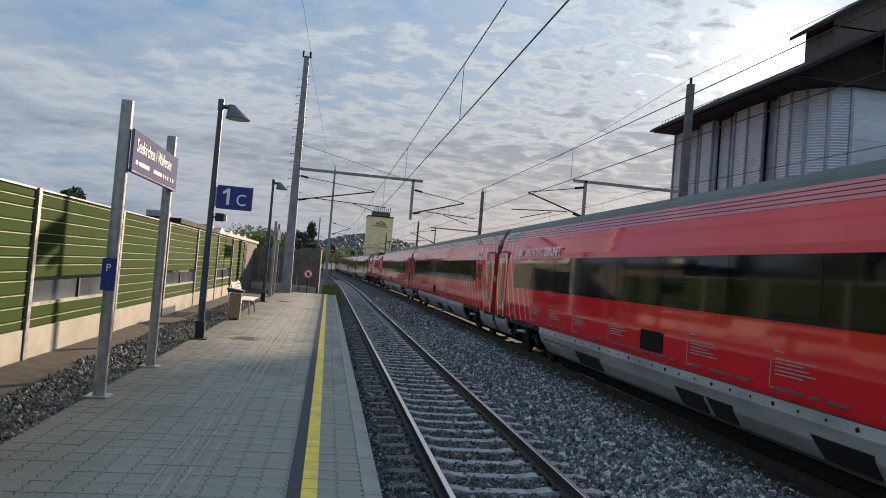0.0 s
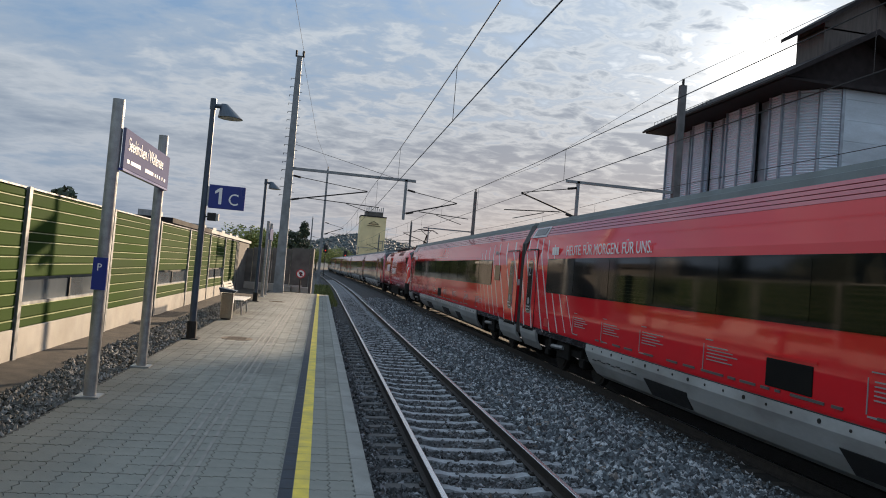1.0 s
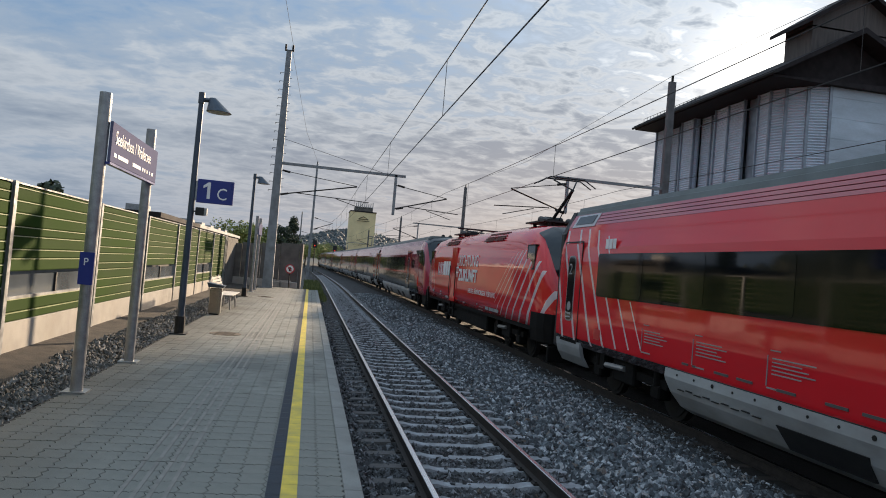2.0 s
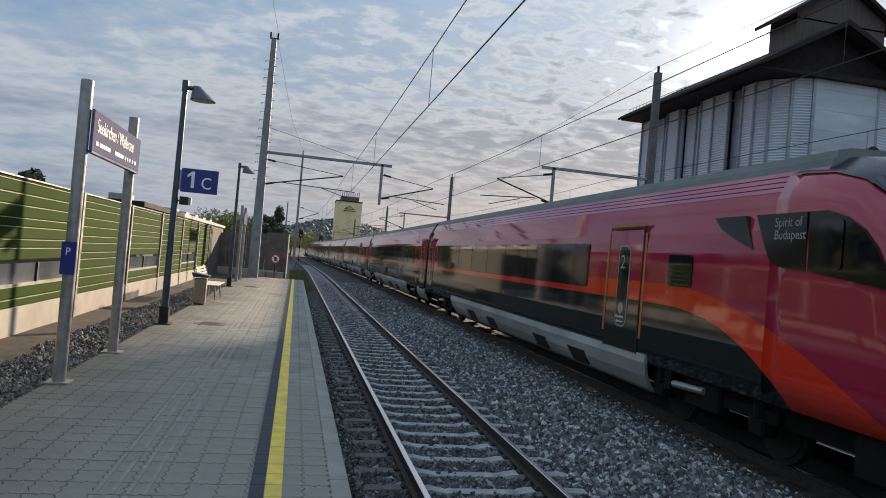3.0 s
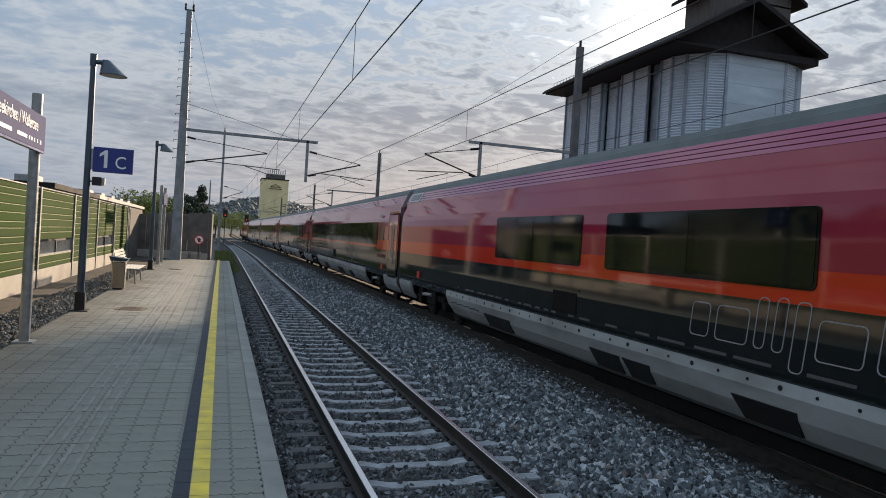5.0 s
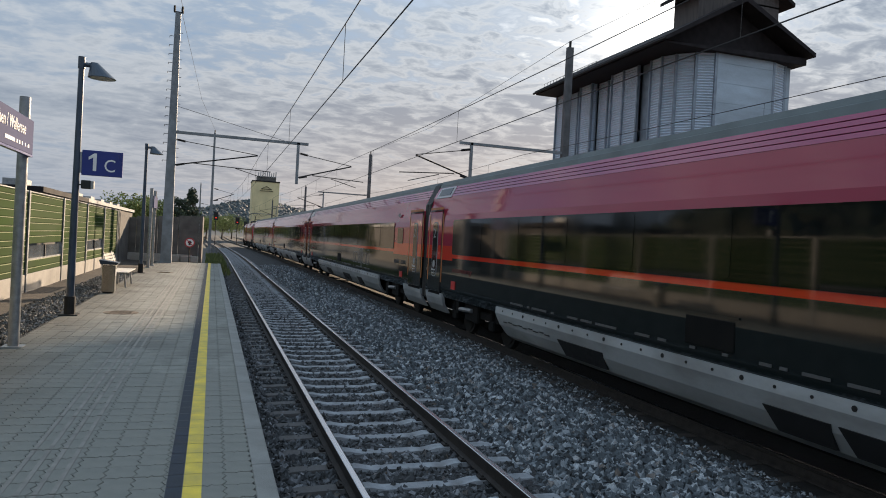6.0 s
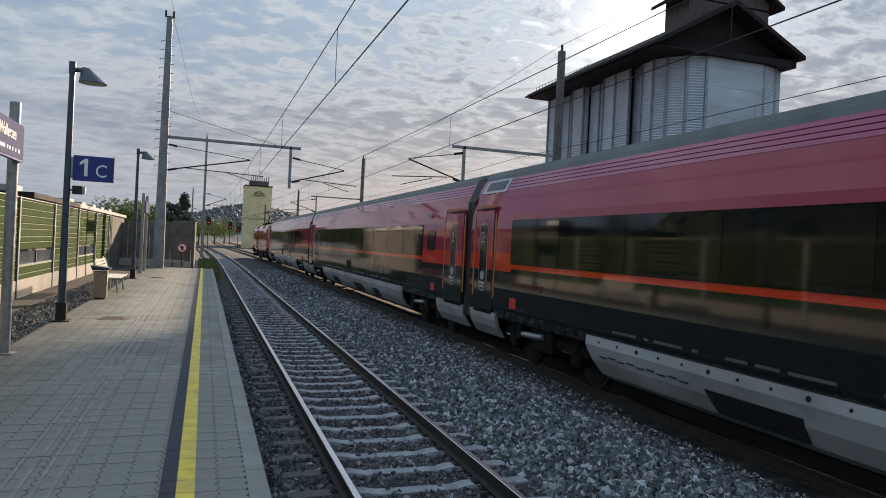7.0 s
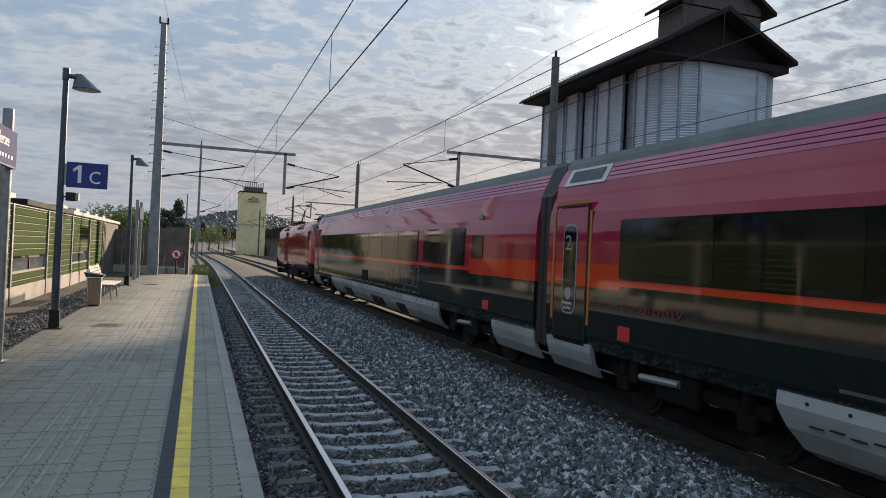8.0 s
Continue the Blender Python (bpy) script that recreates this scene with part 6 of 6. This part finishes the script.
def build_far():
    t = thing("storage_tower", "tall pale yellow warehouse tower with roof aerials", "tower")
    bm = box(bmesh.new(), 8.6, 14.8, 170, 178, -0.9, 14.0, 0.05)
    part("wall", bm, M_TOWER, t, "pale yellow rendered wall")
    mesh_box("parapet", M_ROOF, t, 8.5, 14.9, 169.9, 178.1, 14.0, 14.25)
    mesh_box("plant_room", M_DKCONC, t, 9.7, 14.0, 171, 176, 14.2, 15.4, label="grey plant room")
    for i in range(9):
        x = 9.8 + i * 0.5
        mesh_box("aerial", M_GALV, t, x, x + 0.22, 170.9, 171.0, 15.2, 16.2 + 0.2 * (i % 3))
    bm = bmesh.new()
    for a, b in (((10.6, 12.3), (11.8, 12.95)), ((11.8, 12.95), (13.0, 12.3)), ((10.6, 12.3), (13.0, 12.3)), ((10.3, 11.85), (13.3, 11.85))):
        tube(bm, (a[0], 169.9, a[1]), (b[0], 169.9, b[1]), 0.06, 5)
    part("emblem", bm, M_CAST, t, "dark roof-shaped emblem")
    h = thing("warehouse", "low grey warehouse with a dark pitched roof", "building", "far buildings")
    mesh_box("wall", M_DKCONC, h, 10, 34, 181, 200, -0.9, 4.0)
    bm = bmesh.new()
    loft(bm, [[(9, y, 4.0), (22, y, 7.0), (35, y, 4.0)] for y in (180, 201)])
    part("roof", bm, M_ROOF, h)
    w = thing("retaining_wall", "long low grey noise wall beside the tracks", "wall", kind="structure")
    for i in range(20):
        y = 95 + i * 8
        mesh_box("panel", M_DKCONC, w, 18.0 + bend(y), 18.2 + bend(y), y, y + 7.9, -0.9, 1.9)
    b = thing("flat_roofed_building", "flat-roofed grey building with roof units behind the barrier", "building", "far buildings")
    mesh_box("wall", M_DKCONC, b, -16, -7.5, 36, 48, -0.9, 3.2)
    mesh_box("fascia", M_ROOF, b, -16.2, -7.3, 35.8, 48.2, 3.1, 3.35)
    mesh_box("roof_unit", M_GALV, b, -9.5, -8.6, 38, 39.5, 3.33, 3.75)
    b = thing("long_pale_building", "long pale building with a bright roof edge", "building", "far buildings")
    mesh_box("wall", M_DKCONC, b, -22, -9.5, 60, 95, -0.9, 3.55)
    mesh_box("fascia", M_GALV, b, -22.2, -9.3, 59.8, 95.2, 3.5, 3.8)
    for i in range(5):
        mesh_box("roof_unit", M_GALV, b, -11.2, -10.2, 62 + i * 6, 64 + i * 6, 3.78, 4.2)
    # signals with a red aspect
    for x, y, z in ((2.0, 130, 4.4), (6.6, 145, 4.0), (9.6, 165, 3.6), (16.6, 140, 4.0)):
        g = thing("railway_signal", "black railway signal showing a red light", "railway signal", "railway signals")
        mesh_tube("post", M_CAST, g, (x - 0.0 + bend(y), y, -0.9), (x + bend(y), y, z), 0.07, 8)
        mesh_box("head", M_BLACK, g, x - 0.38 + bend(y), x + 0.38 + bend(y), y - 0.1, y + 0.1, z - 0.7, z + 0.7)
        mesh_tube("lamp", M_REDLIGHT, g, (x + bend(y), y - 0.11, z - 0.3), (x + bend(y), y - 0.14, z - 0.3), 0.10, 12, label="glowing red lamp")


M_REDLIGHT = bpy.data.materials.new("red_signal_lamp")
M_REDLIGHT.use_nodes = True
M_REDLIGHT.node_tree.nodes["Principled BSDF"].inputs["Emission Color"].default_value = (1, 0.05, 0.02, 1)
M_REDLIGHT.node_tree.nodes["Principled BSDF"].inputs["Emission Strength"].default_value = 1.6
M_REDLIGHT.node_tree.nodes["Principled BSDF"].inputs["Base Color"].default_value = (0.3, 0.01, 0.01, 1)

def leaf_material(name, a, b):
    m = material(name, a, 0.7, scale=2.0, vary=0.25, fine=20)
    nt = m.node_tree
    bsdf = nt.nodes["Principled BSDF"]
    isl = nt.nodes.new("ShaderNodeNewGeometry").outputs["Random Per Island"]
    nt.links.new(ramp(nt, isl, [(0.0, tuple(v * 0.6 for v in a)), (0.5, a), (1.0, b)]), bsdf.inputs["Base Color"])
    return m


M_LEAF_SPRING = leaf_material("spring_leaves", (0.17, 0.20, 0.045), (0.28, 0.29, 0.08))
M_LEAF_DARK = leaf_material("dark_foliage", (0.030, 0.045, 0.022), (0.06, 0.08, 0.035))
M_BARK = material("tree_bark", (0.09, 0.07, 0.055), 0.9, scale=10, vary=0.25, bump=0.3)
# blue in this leaf colour paints distance haze over the far woods
M_HILL = leaf_material("hazed_woodland", (0.045, 0.062, 0.066), (0.052, 0.070, 0.072))
M_GRASS = leaf_material("grass", (0.10, 0.13, 0.035), (0.17, 0.19, 0.06))


def leaves(bm, centre, radius, n, size, rng):
    for _ in range(n):
        d = Vector((rng.gauss(0, 1), rng.gauss(0, 1), rng.gauss(0, 1))).normalized() * radius * rng.uniform(0.45, 1.05)
        p = Vector(centre) + Vector((d.x, d.y, d.z * 0.8))
        u = Vector((rng.gauss(0, 1), rng.gauss(0, 1), rng.gauss(0, 1))).normalized() * size
        v = u.orthogonal().normalized() * size * rng.uniform(0.5, 0.9)
        bm.faces.new([bm.verts.new(q) for q in (p - u, p - v, p + u * 0.9, p + v)])


def build_tree(x, y, height, spread, mat, label, seed, conifer=False):
    rng = random.Random(seed)
    t = thing("tree", label, "tree", "trees beyond the platform")
    base = -0.9
    bm = bmesh.new()
    tube(bm, (x, y, base), (x + 0.2, y, base + height * 0.75), 0.16 + spread * 0.03, 8, 0.04)
    for i in range(6):
        a = rng.uniform(0, 6.28)
        z = base + height * rng.uniform(0.25, 0.6)
        tube(bm, (x + 0.1, y, z), (x + math.cos(a) * spread * 0.7, y + math.sin(a) * spread * 0.7, z + height * 0.22), 0.07, 5, 0.02)
    part("trunk", bm, M_BARK, t)
    bm = bmesh.new()
    for i in range(42):
        if conifer:
            u = rng.uniform(0.08, 1.0)
            r = spread * (1.05 - u) * 0.7
            a = rng.uniform(0, 6.28)
            leaves(bm, (x + r * math.cos(a), y + r * math.sin(a), base + height * u), 0.55 + spread * 0.22 * (1.1 - u), 60, 0.20, rng)
        else:
            a, r = rng.uniform(0, 6.28), spread * math.sqrt(rng.uniform(0, 1)) * 0.85
            z = base + height * (0.35 + 0.6 * rng.uniform(0, 1) * (1 - 0.5 * (r / spread) ** 2))
            leaves(bm, (x + r * math.cos(a), y + r * math.sin(a), z), spread * rng.uniform(0.22, 0.42), 60, 0.20, rng)
    part("crown", bm, mat, t, smooth=False)


def build_greenery():
    for i, (x, y, h, sp, kind) in enumerate(((-13.5, 118, 8.0, 3.2, 0), (-10.8, 122, 8.4, 3.0, 0), (-8.6, 116, 7.8, 2.6, 0), (-5.2, 118, 8.6, 2.0, 1), (-3.2, 121, 9.2, 2.4, 1), (-16.5, 124, 6.0, 2.6, 0),
                                          (-6.5, 150, 7.0, 3.0, 0), (-1.5, 210, 7.0, 3.5, 0), (3.0, 225, 8.0, 4.0, 0), (-5.5, 190, 8.5, 3.5, 0), (6.5, 250, 9.0, 4.5, 0), (-10, 95, 3.0, 1.6, 0))):
        build_tree(x, y, h, sp, M_LEAF_DARK if kind else M_LEAF_SPRING, "tall dark evergreen tree" if kind else "bushy yellow-green spring tree", 40 + i, bool(kind and i == 4))
    build_tree(-13.6, 39.5, 5.1, 0.45, M_LEAF_DARK, "slim dark conifer behind the barrier", 77, True)
    # wooded hills: rolling ground with a rough canopy
    rng = random.Random(9)
    bm = bmesh.new()
    for k in range(17000):
        x = rng.uniform(-190, 210)
        y = rng.uniform(480, 660)
        ridge = 13 + 8 * math.sin(x * 0.016 + 1.0) + 6 * math.sin(x * 0.043) + (12 if x > 60 else 0) * min((x - 60) / 120, 1)
        z = ridge * min((y - 420) / 190, 1) + rng.uniform(-1.5, 2.5)
        s = rng.uniform(1.2, 2.8)
        top = bm.verts.new((x + rng.uniform(-1, 1), y, z + s * 0.9))
        ringv = [bm.verts.new((x + s * math.cos(a) * rng.uniform(0.7, 1.0), y + s * math.sin(a), z + s * rng.uniform(0.0, 0.5))) for a in (0.3, 1.5, 2.8, 4.1, 5.3)]
        lowv = [bm.verts.new((x + s * math.cos(a), y + s * math.sin(a), z - s * 1.8)) for a in (0.3, 1.5, 2.8, 4.1, 5.3)]
        for i in range(5):
            bm.faces.new((ringv[i], ringv[(i + 1) % 5], top))
            bm.faces.new((lowv[i], lowv[(i + 1) % 5], ringv[(i + 1) % 5], ringv[i]))
    tagged(part("far_woods", bm, M_HILL, smooth=True), "wooded hills on the horizon, tinted blue-green for haze", "woods", kind="stuff")
    bm = bmesh.new()
    n = 40
    ys = [400 + 24 * j for j in range(17)]
    grid = [[bm.verts.new((-500 + 30 * i, y, -1 + (13 + 8 * math.sin((-500 + 30 * i) * 0.016 + 1.0) + 6 * math.sin((-500 + 30 * i) * 0.043)) * min(max((y - 420) / 190, 0), 1) * 0.9)) for y in ys] for i in range(n)]
    for i in range(n - 1):
        for j in range(len(ys) - 1):
            bm.faces.new((grid[i][j], grid[i + 1][j], grid[i + 1][j + 1], grid[i][j + 1]))
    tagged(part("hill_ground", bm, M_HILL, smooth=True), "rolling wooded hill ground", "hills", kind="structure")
    # wooded slope behind the barrier, which the coach windows mirror
    bm = bmesh.new()
    for k in range(3600):
        y = rng.uniform(-190, 175)
        x = rng.uniform(-150, -82)
        rise = min(max((175 - y) / 60, 0), 1)
        z = (6 + 0.30 * (-82 - x)) * rise + 3 * math.sin(y * 0.06) * rise + rng.uniform(-1.5, 2.0)
        s = rng.uniform(1.8, 3.6)
        top = bm.verts.new((x, y, z + s * 1.1))
        ringv = [bm.verts.new((x + s * math.cos(a) * rng.uniform(0.6, 0.95), y + s * math.sin(a), z + s * rng.uniform(0.0, 0.5))) for a in (0.3, 1.5, 2.8, 4.1, 5.3)]
        lowv = [bm.verts.new((x + s * math.cos(a), y + s * math.sin(a), z - s * 2.2)) for a in (0.3, 1.5, 2.8, 4.1, 5.3)]
        for i in range(5):
            bm.faces.new((ringv[i], ringv[(i + 1) % 5], top))
            bm.faces.new((lowv[i], lowv[(i + 1) % 5], ringv[(i + 1) % 5], ringv[i]))
    tagged(part("wooded_slope", bm, M_LEAF_DARK), "dark wooded slope behind the noise barrier", "woods", kind="stuff")
    # weeds beyond the platform end
    bm = bmesh.new()
    for _ in range(2600):
        x, y = rng.uniform(-0.3, 1.15), rng.uniform(40.5, 75)
        h = rng.uniform(0.12, 0.45)
        a = rng.uniform(0, 3.14)
        dx, dy = 0.05 * math.cos(a), 0.05 * math.sin(a)
        bm.faces.new([bm.verts.new(p) for p in ((x - dx + bend(y), y - dy, -0.8), (x + dx + bend(y), y + dy, -0.8), (x + bend(y) + rng.uniform(-0.1, 0.1), y, -0.8 + h))])
    tagged(part("weeds", bm, M_GRASS), "tufts of green weeds beside the track", "grass", kind="stuff")


build_barrier()
build_name_sign(8.6, 10.94, -2.47)
build_name_sign(32.6, 34.6, -2.5, False)
build_lamp(-2.45, 14.8, True)
build_lamp(-2.45, 28.7, False)
build_bench_and_bin()
build_end_wall()
build_catenary()
build_silo()
build_far()
build_greenery()
build_train()
build_pavers(platform)


# ---- motion ----
def place_vehicle(s0, s1, t):
    ya, yb = s0 - SPEED * t, s1 - SPEED * t
    xa, xb = T2 + bend(ya), T2 + bend(yb)
    return pose((xa + xb) / 2, (ya + yb) / 2, RAIL_Z, 0, 0, math.degrees(-math.atan2(xb - xa, yb - ya)))


def motions():
    for ob, s0, s1 in TRAIN:
        walk(ob, [(k * 0.4, place_vehicle(s0, s1, k * 0.4)) for k in range(21)])


motions()
